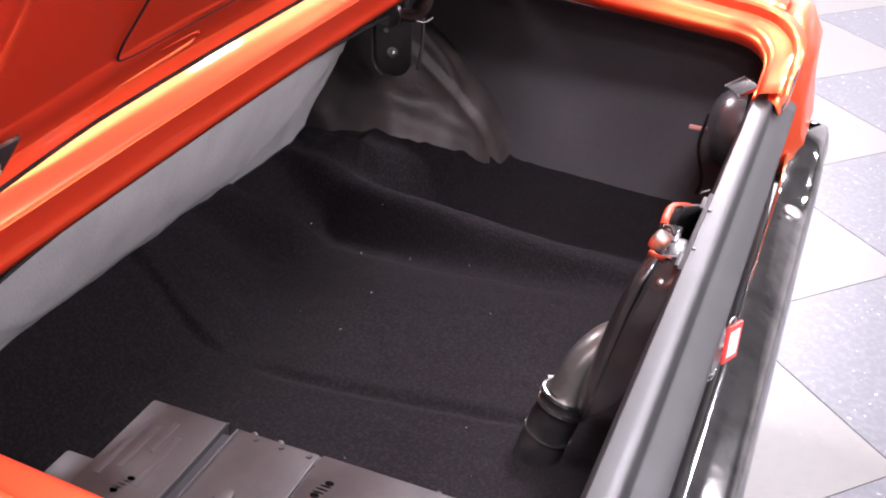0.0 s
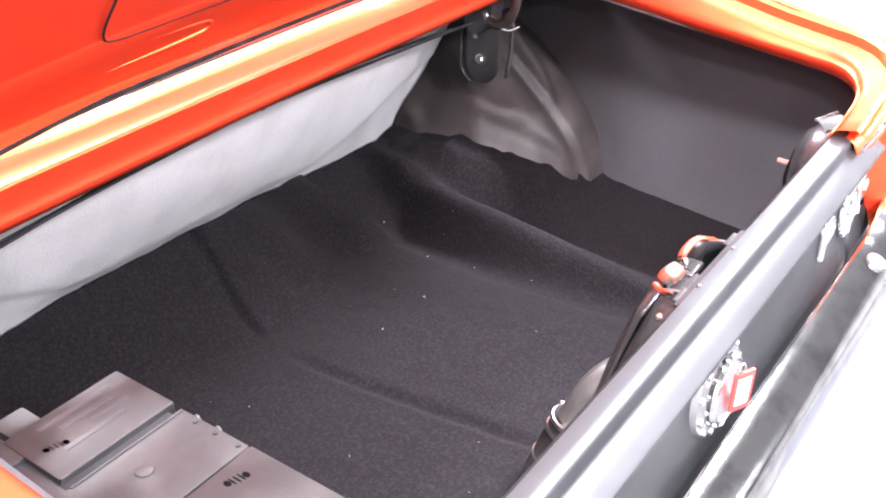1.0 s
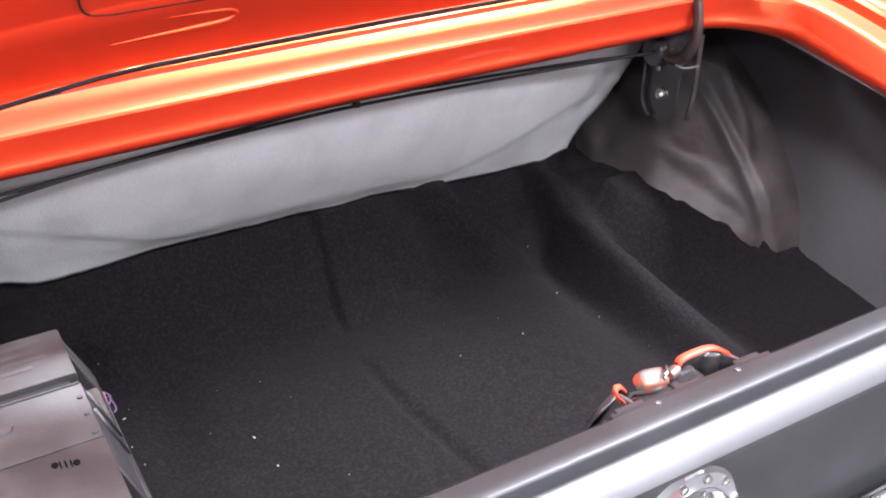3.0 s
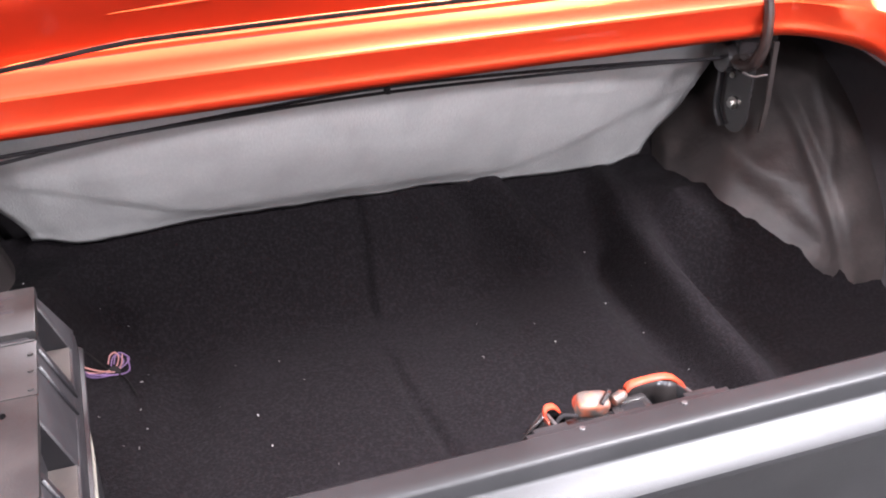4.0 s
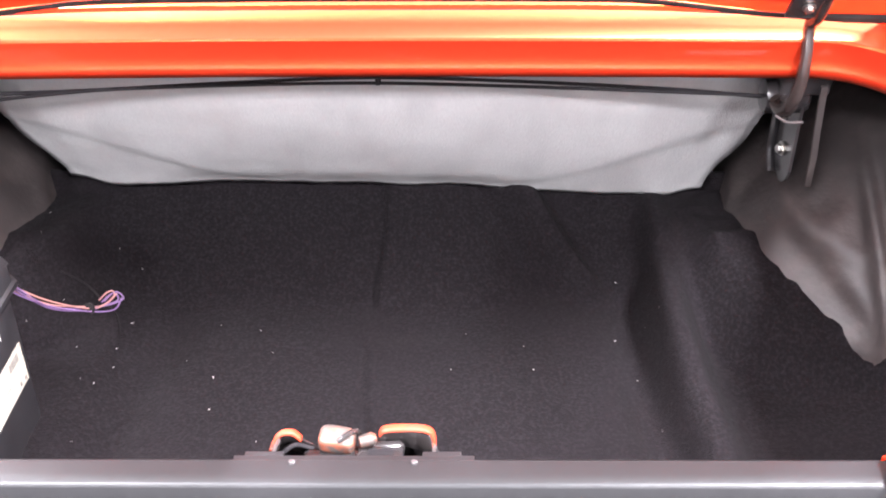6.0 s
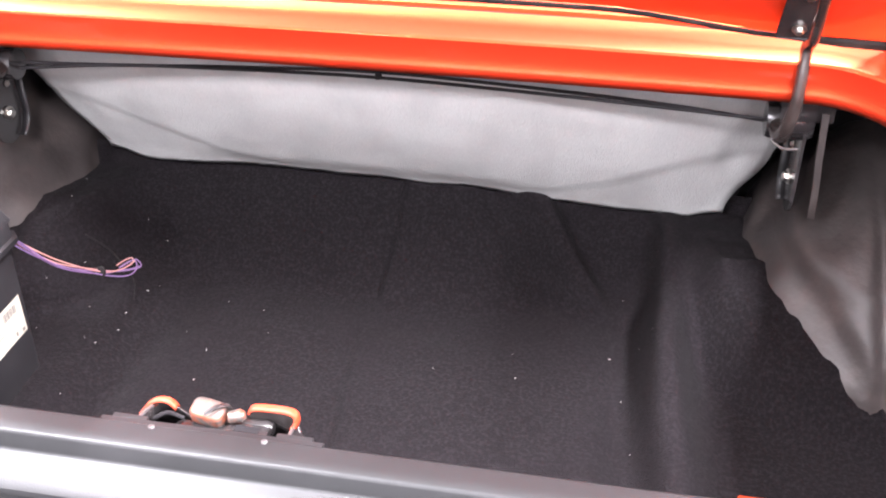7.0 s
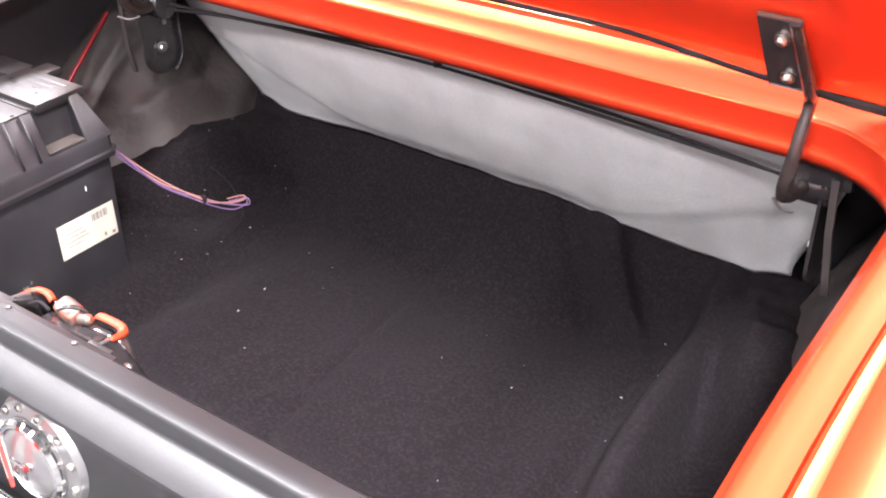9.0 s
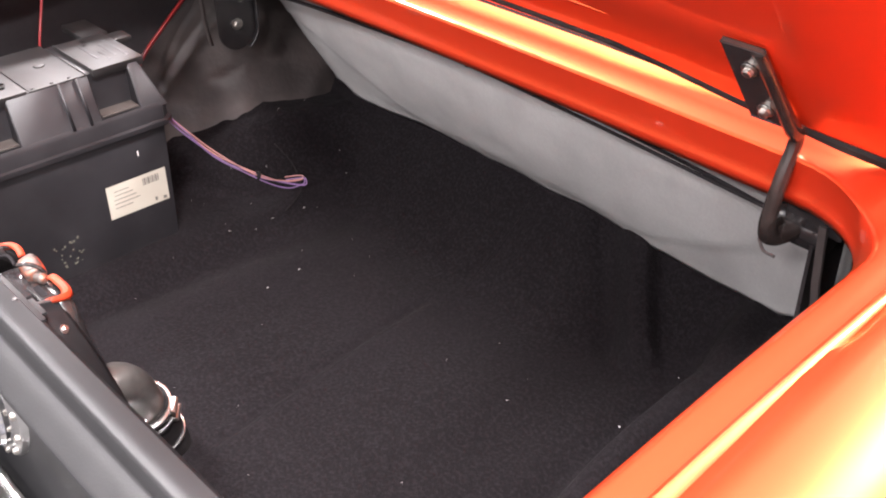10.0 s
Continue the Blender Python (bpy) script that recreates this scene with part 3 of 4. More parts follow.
# ---- hinges ----
def hinge(sign):
    h = empty("hinge", (sign * 0.51, 0.0, 0.80))
    h.parent = car
    s = sign

    def P(x, y, z):
        return Vector((s * x, y, z))

    # cheek bracket, a rounded dark plate with a turned edge
    def plate(x, ys, zs, n=14):
        y0, y1 = ys
        z0, z1 = zs
        r = (y1 - y0) / 2
        return [P(x, y0, z1), P(x, y1, z1)] + [P(x, (y0 + y1) / 2 + r * math.cos(a), z0 + r + r * math.sin(a)) for a in (-math.pi * k / n for k in range(n + 1))]

    bm = grid([plate(0.531, (-0.034, 0.036), (0.706, 0.845)), plate(0.535, (-0.034, 0.036), (0.706, 0.845))], close=True, cap=True)
    part("cheek_plate", bm, GLOSS_BLACK, h)
    rim = [plate(x, (-0.0345, 0.0365), (0.7055, 0.812))[1:8] for x in (0.522, 0.527, 0.532)]
    part("turned_edge", grid(rim), PLASTIC, h, thick=0.0022, offset=1)
    strip = [(-0.052, 0.862), (-0.050, 0.80), (-0.047, 0.765), (-0.038, 0.715)]
    part("side_strip", grid([[P(x - 0.011 * step(0.70, 0.86, z) + 0.005, y + 0.004 * (e % 2), z) for x, e in ((0.550, 0), (0.558, 0), (0.558, 1), (0.550, 1))] for y, z in strip], close=True, cap=True), LINER, h, "grey-brown stiffening strip")
    part("bridge", box(*sorted((s * 0.500, s * 0.562)), -0.036, 0.04, 0.842, 0.870, 0.004), GLOSS_BLACK, h)
    part("hub", lathe(facing(P(0.494, -0.012, 0.833), (s, 0, 0)), [(0.008, -0.008), (0.021, -0.006), (0.023, 0), (0.023, 0.042), (0.02, 0.048), (0.008, 0.05)], 24), GLOSS_BLACK, h)
    bolt(h, P(0.530, 0.0, 0.751), (-s, -0.15, 0.0), 0.0085)
    bolt(h, P(0.530, 0.012, 0.79), (-s, 0, 0), 0.004)
    # gooseneck arm of flat section
    lidp = [on_lid(0, u, -0.017) for u in (-0.02, 0.035, 0.09)]
    path = smooth_path([(0.508, -0.010, 0.846), (0.505, -0.034, 0.834), (0.502, -0.058, 0.835), (0.504, -0.074, 0.852), (0.508, -0.079, 0.880), (0.510, -0.074, 0.912), (0.511, -0.064, 0.945)] + [(x, p.y, p.z) for x, p in zip((0.513, 0.510, 0.507), lidp)], 6)
    rows = []
    for i, q in enumerate(path):
        d = (path[min(i + 1, len(path) - 1)] - path[max(i - 1, 0)]).normalized()
        side = Vector((1, 0, 0))
        nrm = d.cross(side).normalized()
        k = i / (len(path) - 1)
        w = 0.0078 - 0.0012 * step(0.35, 0.60, k) + 0.0085 * step(0.30, 0.06, k)
        hgt = 0.0080 + 0.002 * bell(k - 0.2, 0.12) - 0.0035 * step(0.70, 0.95, k)
        ring = [(w * c / max(abs(c), abs(e)) ** 0.25, hgt * e / max(abs(c), abs(e)) ** 0.25) for c, e in ((math.cos(a), math.sin(a)) for a in (2 * math.pi * n / 14 for n in range(14)))]
        pts = [q + side * a + nrm * b for a, b in ring]
        rows.append([Vector((p.x * s, p.y, p.z)) for p in pts])
    part("arm", grid(rows, close=True, cap=True), ARM, h, "worn dark metal hinge arm")
    m = Matrix(((s, 0, 0, 0), (0, 1, 0, 0), (0, 0, 1, 0), (0, 0, 0, 1)))
    fl = Matrix.Translation(on_lid(0.0, 0.0, -0.0175))
    ang = math.degrees(math.atan2(0.7924, -0.61))
    part("mounting_plate", box(0.474, 0.512, -0.020, 0.094, -0.002, 0.002, 0.001, m=m @ fl @ pose(0, 0, 0, ang, 0, 0)), GLOSS_BLACK, h)
    bolt(h, on_lid(s * 0.494, 0.064, -0.020), -LID_OUT, 0.0066)
    bolt(h, on_lid(s * 0.494, 0.001, -0.020), -LID_OUT, 0.0066)
    # cotter pin and stop at the arm's foot
    part("stop_pin", tube(smooth_path([P(0.492, -0.062, 0.829), P(0.504, -0.072, 0.825), P(0.520, -0.080, 0.829)], 4), 0.0017, 8), GREY_METAL, h)


hinge(1)
hinge(-1)

# torsion rods and their clip
for k, (za, zb, y0) in enumerate(((0.832, 0.826, -0.006), (0.826, 0.832, -0.014))):
    path = smooth_path([(-0.50, y0, za), (-0.35, y0 + 0.006, 0.836 + 0.003 * k), (-0.18, y0 + 0.018, 0.840), (0.0, y0 + 0.028, 0.842 - 0.004 * k), (0.2, y0 + 0.018, 0.840 - 0.003 * k), (0.38, y0 + 0.006, 0.835), (0.50, y0, zb)], 6)
    part("torsion_rod", tube(path, 0.0023, 8), DARK, car)
# dark strip laid behind the gutter, standing in for the shade of the gap
part("gap_shade_strip", tube(smooth_path([(x - 0.010, -0.0115 + 0.006 * (1 - (x / 0.5) ** 2), z_low(-0.06) + 0.0545 - 0.006 * step(0.30, 0.50, abs(x))) for x in (-0.60, -0.5, -0.4, -0.2, 0, 0.2, 0.4, 0.5, 0.60)], 5), 0.0085, 8), DARK, car, "dark strip standing in for the shaded gap under the lid")
part("rod_clip", box(0.002, 0.009, 0.010, 0.023, 0.836, 0.846, 0.0015), DARK, car)


# ---- trunk interior ----
def wheelhouse(sign):
    c, r = Vector((0.72, 0.145, 0.475)), Vector((0.246, 0.304, 0.315))
    rows = []
    for i in range(49):
        el = radians(-18 + 108 * i / 48)
        row = []
        for j in range(97):
            az = radians(150 + 150 * j / 96)
            d = Vector((math.cos(el) * math.cos(az), math.cos(el) * math.sin(az), math.sin(el)))
            flat = (math.cos(el) ** 1.5 + abs(math.sin(el)) ** 1.5) ** (-1 / 1.5) if el > 0 else 1.0
            p = c + flat * Vector((r.x * d.x, r.y * d.y, r.z * d.z))
            # loose wrinkles, a hanging pocket fold and a pinched corner
            n = noise.noise(p * 8) * 0.007 + noise.noise(p * 21) * 0.003
            n += 0.004 * (1 - min(1.0, 8 * abs(noise.noise(Vector((p.x * 7 + p.z * 3, p.y * 5, p.z * 4 + 3))))))
            fold = (p.z - 0.600) + 0.75 * (p.x - 0.60) + 3.0 * (p.x - 0.60) ** 2
            n += (0.005 * step(-0.008, 0.016, fold) * step(0.10, 0.03, fold) - 0.006 * bell(fold + 0.022, 0.018)) * step(0.54, 0.575, p.x) * step(0.67, 0.62, p.x) * (1.0 if sign > 0 else 0.25)
            n += (0.008 if sign > 0 else 0.003) * bell(p.x - 0.545 - 0.4 * (p.z - 0.6), 0.014) * step(0.70, 0.62, p.z)
            # turned rim beyond a narrow groove
            q = p.x + 0.10 * (p.z - 0.6)
            n += 0.006 * step(0.667, 0.676, q) - 0.005 * bell(q - 0.661, 0.006)
            p += d * n
            row.append((sign * p.x, p.y, p.z))
        rows.append(row)
    part("wheelhouse_liner", grid(rows), LINER, car, "wrinkled grey-brown wheelhouse liner", thick=0.002)


def side_wall(sign):
    rows = []
    for i in range(18):
        y = 0.30 - 0.94 * i / 17
        xw = 0.742 - 0.03 * step(-0.2, -0.6, y)
        zt = z_low(min(y, -0.06)) - 0.004
        rows.append([(sign * x, y, z) for x, z in ((xw - 0.012, 0.44), (xw - 0.004, 0.485), (xw, 0.51), (xw + 0.006, 0.60), (xw + 0.008, 0.70), (xw - 0.004, 0.78), (0.70, zt), (0.66, zt + 0.006), (0.622, zt - 0.001))])
    part("side_trim_panel", grid(rows), BOARD, car, "dark grey board lining the trunk side", thick=0.003)


for sign in (1, -1):
    wheelhouse(sign)
    side_wall(sign)
part("bulkhead", box(-0.74, 0.74, 0.27, 0.28, 0.44, 0.96), DARK, car)
part("deck_underside", grid([[(x, y, z) for y, z in ((-0.052, 0.886), (-0.03, 0.905), (0.1, 0.945), (0.27, 0.955))] for x in (-0.72, -0.4, 0, 0.4, 0.72)]), DARK, car, thick=0.003)
part("floor_pan", box(-0.76, 0.76, -0.64, 0.28, 0.40, 0.43), DARK, car)


EDGE = ((-0.17, 0.485), (-0.150, 0.500), (-0.130, 0.525), (-0.107, 0.546), (-0.07, 0.560), (-0.026, 0.578), (0.033, 0.598), (0.08, 0.590), (0.3, 0.575))


def edge_height(y):
    """Height to which the carpet climbs at the wheelhouses."""
    return float(np.interp(y, [e[0] for e in EDGE], [e[1] for e in EDGE]))


RIDGE_Y = (-0.60, -0.46, -0.35, -0.27, -0.18, -0.10, 0.0, 0.08)
RIDGE_X = (0.440, 0.428, 0.420, 0.418, 0.411, 0.407, 0.403, 0.402)
RIDGE_H = (0.012, 0.024, 0.032, 0.044, 0.062, 0.074, 0.084, 0.086)


def carpet_height(x, y):
    z = 0.465
    z += 0.146 * step(0.025, 0.225, y) * (1 + 0.05 * math.sin(9 * x))
    # raised right side with a rounded ridge along it, falling towards the tail
    xr, hr = float(np.interp(y, RIDGE_Y, RIDGE_X)), float(np.interp(y, RIDGE_Y, RIDGE_H))
    xr += 0.004 * math.sin(14 * y + 0.5)
    z += (0.006 * step(xr - 0.050, xr + 0.010, x) + 0.004 * step(xr + 0.05, 0.70, x)) * step(-0.75, -0.50, y)
    z += hr * hump(x - xr, 0.027, 0.037) * step(0.19, 0.06, y)
    z -= 0.016 * bell(x - xr + 0.058, 0.016) * step(-0.50, -0.30, y) * step(0.15, 0.05, y)
    # short rounded ridges down the slope
    u = (y - 0.053) / 0.081
    da = x - (0.300 - 0.075 * u)
    ridge = step(-0.25, 0.25, u) * step(2.0, 1.2, u)
    z += (0.042 * hump(da + 0.004, 0.028, 0.032) - 0.016 * bell(da + 0.056, 0.018)) * ridge
    z += 0.012 * bell(x - 0.365 - 0.02 * u, 0.024) * step(-0.1, 0.4, u) * step(1.6, 1.0, u)
    z += 0.008 * bell(x - 0.15 + 0.04 * u, 0.022) * ridge - 0.006 * bell(x - 0.10 + 0.03 * u, 0.02) * ridge
    # creases: a step down the slope and a longer one over the floor
    xc = -0.014 + 0.012 * step(0.05, 0.15, y)
    z += (0.013 * step(xc - 0.006, xc + 0.008, x) * step(xc + 0.24, xc + 0.03, x) - 0.003 * bell(x - xc + 0.010, 0.009)) * step(0.01, 0.06, y)
    xc = -0.022 + 0.055 * step(-0.04, -0.60, y)
    z += (0.005 * step(xc - 0.011, xc + 0.012, x) * step(xc + 0.34, xc + 0.03, x) - 0.005 * bell(x - xc + 0.006, 0.006)) * step(-0.50, -0.40, y) * step(-0.02, -0.07, y)
    # trough along the battery side, higher beyond it
    z += 0.018 * step(-0.335, -0.40, x) * step(0.1, 0.0, y) - 0.013 * bell(x + 0.322 - 0.10 * (y + 0.15), 0.026) * step(0.12, 0.0, y)
    for x0, y0, w, h in ((-0.10, -0.30, 0.05, 0.004), (0.16, -0.22, 0.06, 0.005), (0.26, -0.38, 0.05, 0.005), (-0.20, 0.09, 0.03, 0.006), (0.07, 0.10, 0.025, 0.005)):
        z += h * bell(x - x0, w) * bell(y - y0, 1.7 * w)
    # climbs at the wheelhouses
    e = math.hypot((abs(x) - 0.72) / 0.26, (y - 0.14) / 0.29)
    k = step(1.30, 1.02, e)
    ze = edge_height(y) + 0.004 * noise.noise(Vector((x * 45, y * 45, 7)))
    z = z * (1 - k) + max(z, ze) * k
    z += (0.004 if x > 0 else 0.02) * step(0.68, 0.735, abs(x)) * (1 - k)
    z += 0.004 * noise.noise(Vector((x * 6, y * 6, 1))) + 0.0015 * noise.noise(Vector((x * 25, y * 25, 2)))
    return z


rows = []
for i in range(211):
    y = -0.608 + 0.806 * i / 210
    row = []
    for j in range(401):
        x = -0.735 + 1.47 * j / 400
        row.append((x, y, carpet_height(x, y) + 0.0006 * noise.noise(Vector((x * 160, y * 160, 3)))))
    rows.append(row)
carpet = part("trunk_carpet", grid(rows), CARPET, thick=0.006)
tagged(carpet, "black moulded trunk carpet with ridges and creases", "carpet")

# lint on the carpet
rnd = random.Random(5)
bm = bmesh.new()
spots = [(-0.219, -0.189, 1.5), (-0.226, -0.125, 1.4), (0.211, -0.111, 1.2), (-0.365, -0.012, 1.3), (0.334, -0.03, 1.3), (0.346, 0.075, 1.0)]
spots += [(rnd.uniform(-0.40, 0.40), rnd.uniform(-0.50, 0.02), rnd.uniform(0.35, 0.75)) for _ in range(22)] + [(rnd.uniform(-0.5, -0.36), rnd.uniform(-0.16, 0.1), rnd.uniform(0.5, 1.0)) for _ in range(12)]
for x, y, k in spots:
    a, ln = rnd.uniform(0, 3.1), rnd.uniform(0.0007, 0.0016) * k
    dx, dy, z = math.cos(a) * ln, math.sin(a) * ln, carpet_height(x, y) + 0.0015
    add_tube(bm, [(x - dx, y - dy, z), (x, y, z + 0.0006), (x + dx, y + dy, z)], 0.00036 * k, 5)
tagged(part("lint", bm, LINT), "tiny white lint specks on the black carpet", "lint", kind="stuff")


# ---- grey cloth behind the torsion rods ----
def cloth():
    rows = []
    for i in range(81):
        u = -1 + 2 * i / 80
        row = []
        for j in range(37):
            v = j / 36
            w = 0.545 - 0.024 * step(0.2, 0.55, v) - 0.046 * step(0.5, 1.0, v)
            x = u * w
            z = 0.895 - 0.296 * v - 0.012 * u * v
            z += 0.006 * step(0.75, 0.2, abs(u)) * v * step(0.5, 1, v)
            y = 0.020 + 0.135 * v + 0.020 * abs(u) ** 3 * (1 - v) - 0.020 * math.sin(math.pi * v) * (1 - abs(u) ** 2.2)
            # soft roll of the lower hem in the middle, a loose flap at each end
            flap = step(0.30, 0.48, u) + step(-0.55, -0.75, u)
            y += 0.010 * step(0.84, 1.0, v) * (1 - min(1, flap))
            edge = 0.93 - 0.42 * step(0.3, 1.0, abs(u)) ** 1.3
            y += 0.0035 * step(edge - 0.02, edge + 0.02, v) * step(0.28, 0.4, abs(u)) - 0.0012 * bell(v - edge, 0.012) * step(0.28, 0.4, abs(u))
            y += 0.0030 * noise.noise(Vector((x * 8, v * 3, 4))) + 0.0012 * noise.noise(Vector((x * 26, v * 9, 6)))
            z += (0.003 * noise.noise(Vector((x * 14, 0, 9))) + 0.0015 * noise.noise(Vector((x * 60, 0, 2)))) * step(0.85, 1.0, v)
            z += (0.016 + 0.008 * noise.noise(Vector((x * 20, 1, 5)))) * step(0.88, 1.0, abs(u)) * step(0.55, 1.0, v)
            row.append((x, y, z))
        rows.append(row)
    c = part("trunk_divider_cloth", grid(rows), CLOTH, thick=0.003)
    return tagged(c, "sagging grey felt cloth closing the trunk's front", "cloth")


cloth()


# ---- latch and filler tube ----
def latch():
    la = empty("trunk_latch", (0.02, -0.59, 0.79))
    la.parent = car
    def up(x, y, z):
        return (0.008 + (x - 0.008) * 0.86, y - 0.021, z + 0.019)

    # cowl, open on top, notched for the latch
    top = [(-0.046, -0.577, 0.790), (-0.044, -0.570, 0.789), (-0.036, -0.565, 0.786), (-0.022, -0.564, 0.776), (-0.010, -0.564, 0.768), (0.030, -0.563, 0.768), (0.045, -0.563, 0.776), (0.052, -0.563, 0.786), (0.082, -0.563, 0.787), (0.094, -0.567, 0.787), (0.099, -0.577, 0.790)]
    top = [up(*p) for p in top]
    low = [(-0.086, -0.538), (-0.070, -0.528), (-0.050, -0.521), (-0.025, -0.517), (-0.010, -0.516), (0.026, -0.524), (0.040, -0.530), (0.052, -0.538), (0.070, -0.548), (0.088, -0.557), (0.104, -0.566)]
    low = [(x, y - 0.007, 0.59) for x, y in low]
    rows = []
    for k in range(7):
        f = k / 6
        g = f ** 0.72
        rows.append([tuple(p[i] + (q[i] - p[i]) * (g if i < 2 else f) for i in range(3)) for p, q in zip(top, low)])
    part("cowl", grid(rows), GLOSS_BLACK, la, "gloss black latch cowl", thick=0.002)
    # cheeks that slope from the cavity's edge down to the rail
    for mid, sg in ((0.087, 1), (-0.0385, -1)):
        edge = [(0.0, -0.634, 0.8160), (0.0, -0.612, 0.8135), (-0.001, -0.597, 0.809)]
        foot = [(0.105, -0.630, 0.760), (0.080, -0.586, 0.660), (0.044, -0.553, 0.600)] if sg > 0 else [(0.105, -0.630, 0.760), (0.081, -0.583, 0.655), (0.048, -0.542, 0.590)]
        edge, foot = smooth_path(edge, 4), smooth_path(foot, 4)
        rows = []
        for k in range(8):
            f = k / 7
            rows.append([(mid + sg * (p.x + (q.x - p.x) * f), p.y + (q.y - p.y) * f + 0.004 * math.sin(math.pi * f), p.z + (q.z - p.z) * f + 0.008 * math.sin(math.pi * f)) for p, q in zip(edge, foot)])
        part("cheek", grid(rows), BLACK_PAINT if sg > 0 else GLOSS_BLACK, la, thick=0.0018)
        part("rolled_edge", tube([(mid + sg * p.x, p.y, p.z) for p in edge], 0.0016, 8), GREY_METAL, la)
    # rolled lips where the body colour shows
    def ribbon(pts, tall):
        rows = []
        for i, (x, y, z) in enumerate(pts):
            t = tall * (0.35 + 0.65 * math.sin(math.pi * min(1.0, 0.25 + 0.6 * i / (len(pts) - 1))))
            rows.append([(x, y + 0.0035, z - t), (x, y + 0.0030, z - 0.001), (x, y + 0.0012, z + 0.0006), (x, y - 0.002, z + 0.0004), (x, y - 0.0045, z - 0.001)])
        return grid(rows)

    part("painted_lip", ribbon(smooth_path([(-0.041, -0.607, 0.8120), (-0.040, -0.596, 0.8115), (-0.035, -0.588, 0.8105), (-0.027, -0.585, 0.8075), (-0.021, -0.585, 0.8010)], 5), 0.008), OLD_PAINT, la, "bare body-coloured lip", thick=0.0015)
    part("painted_lip", ribbon(smooth_path([(0.043, -0.584, 0.8050), (0.047, -0.584, 0.8095), (0.060, -0.5835, 0.8105), (0.076, -0.584, 0.8105), (0.084, -0.588, 0.8105), (0.0865, -0.597, 0.8115), (0.087, -0.607, 0.8135)], 5), 0.0065), OLD_PAINT, la, "bare body-coloured lip", thick=0.0015)
    # mechanism
    part("latch_body", box(-0.020, 0.040, -0.618, -0.590, 0.765, 0.794, 0.006), GLOSS_BLACK, la)
    tilt = Matrix.Translation((0.008, -0.5885, 0.801)) @ pose(0, 0, 0, 18, 6, -6)
    jaw = part("latch_jaw", rounded_block(tilt, 0.0150, 0.0100, 0.0100, 0.5), WORN, la, "worn metal latch jaw with paint flecks")
    part("paint_patch", rounded_block(tilt @ Matrix.Translation((-0.001, 0.0038, -0.0016)), 0.0144, 0.0070, 0.0078, 0.6), OLD_PAINT, jaw)
    # solid dark disc, its colour giving the shade within the hole
    part("pivot_hole", lathe(tilt @ pose(0.0065, -0.002, 0.0086), [(0.0046, -0.002), (0.0046, 0.0006), (0.0036, 0.0008)], 16), DARK, jaw)
    part("jaw_claw", tube(smooth_path([(0.010, -0.602, 0.812), (0.018, -0.596, 0.815), (0.024, -0.588, 0.811), (0.026, -0.583, 0.803)], 5), 0.0022, 8), GLOSS_BLACK, la)
    part("lock_rod", lathe(facing((0.026, -0.592, 0.802), (1, 0.25, 0.15)), [(0.003, 0), (0.0052, 0.001), (0.0056, 0.011), (0.0030, 0.0145)], 14), WORN, la)
    part("lock_bracket", box(0.024, 0.062, -0.605, -0.588, 0.786, 0.7965, 0.004), GLOSS_BLACK, la)
    part("lock_cylinder", lathe(facing((0.028, -0.5875, 0.789), (1, 0.05, 0.02)), [(0.004, 0), (0.0075, 0.002), (0.0080, 0.030), (0.005, 0.034)], 20), GLOSS_BLACK, la)
    # solid dark bar coloured like the shaded inside of a slot
    part("slot", box(0.033, 0.054, -0.601, -0.594, 0.7955, 0.7970, 0.0005), DARK, la)
    part("spring", tube(smooth_path([(-0.034, -0.604, 0.802), (-0.024, -0.598, 0.805), (-0.010, -0.598, 0.801)], 6), 0.0018, 8), DARK, la)
    bolt(la, (-0.022, -0.630, 0.8165), (0, 0, 1), 0.0034, GREY_METAL)
    bolt(la, (0.072, -0.630, 0.8165), (0, 0, 1), 0.0034, GREY_METAL)
    bolt(la, (0.103, -0.604, 0.787), (0.6, 0.5, 0.6), 0.0040)
    bolt(la, (-0.0545, -0.604, 0.787), (-0.6, 0.5, 0.6), 0.0035)


latch()

filler = empty("filler_tube", (0.0, -0.5, 0.46))
tagged(filler, "black fuel filler tube with bright hose clamp", "filler tube")
path = smooth_path([(0.046, -0.600, 0.628), (0.036, -0.572, 0.638), (0.022, -0.542, 0.630), (0.006, -0.518, 0.600), (-0.010, -0.501, 0.552)], 7)
part("elbow", tube(path, 0.0265, 24), HOSE, filler)
path = smooth_path([(-0.008, -0.503, 0.560), (-0.014, -0.494, 0.530), (-0.022, -0.482, 0.49), (-0.030, -0.474, 0.455)], 6)
part("hose", tube(path, lambda k: 0.031 - 0.0005 * math.cos(20 * k), 24), RUBBER, filler)


def clamp(at, way):
    m = facing(at, way)
    cl = part("hose_clamp", lathe(m, [(0.0325, -0.0028), (0.0345, -0.0025), (0.0345, 0.0025), (0.0325, 0.0028)], 36), BRIGHT, filler, "bright steel hose clamp")
    part("clamp_screw", tube([m @ Vector((0.036, -0.008, 0)), m @ Vector((0.036, 0.012, 0))], 0.0042, 8), STEEL, cl)


clamp((-0.0085, -0.5025, 0.556), (0.25, -0.24, 0.94))
clamp((-0.0125, -0.4985, 0.541), (0.25, -0.24, 0.94))
part("end_ring", lathe(facing((-0.0205, -0.4845, 0.497), (0.2, -0.28, 0.94)), [(0.0305, -0.0015), (0.0328, -0.0012), (0.0328, 0.0012), (0.0305, 0.0015)], 36), BRIGHT, filler)


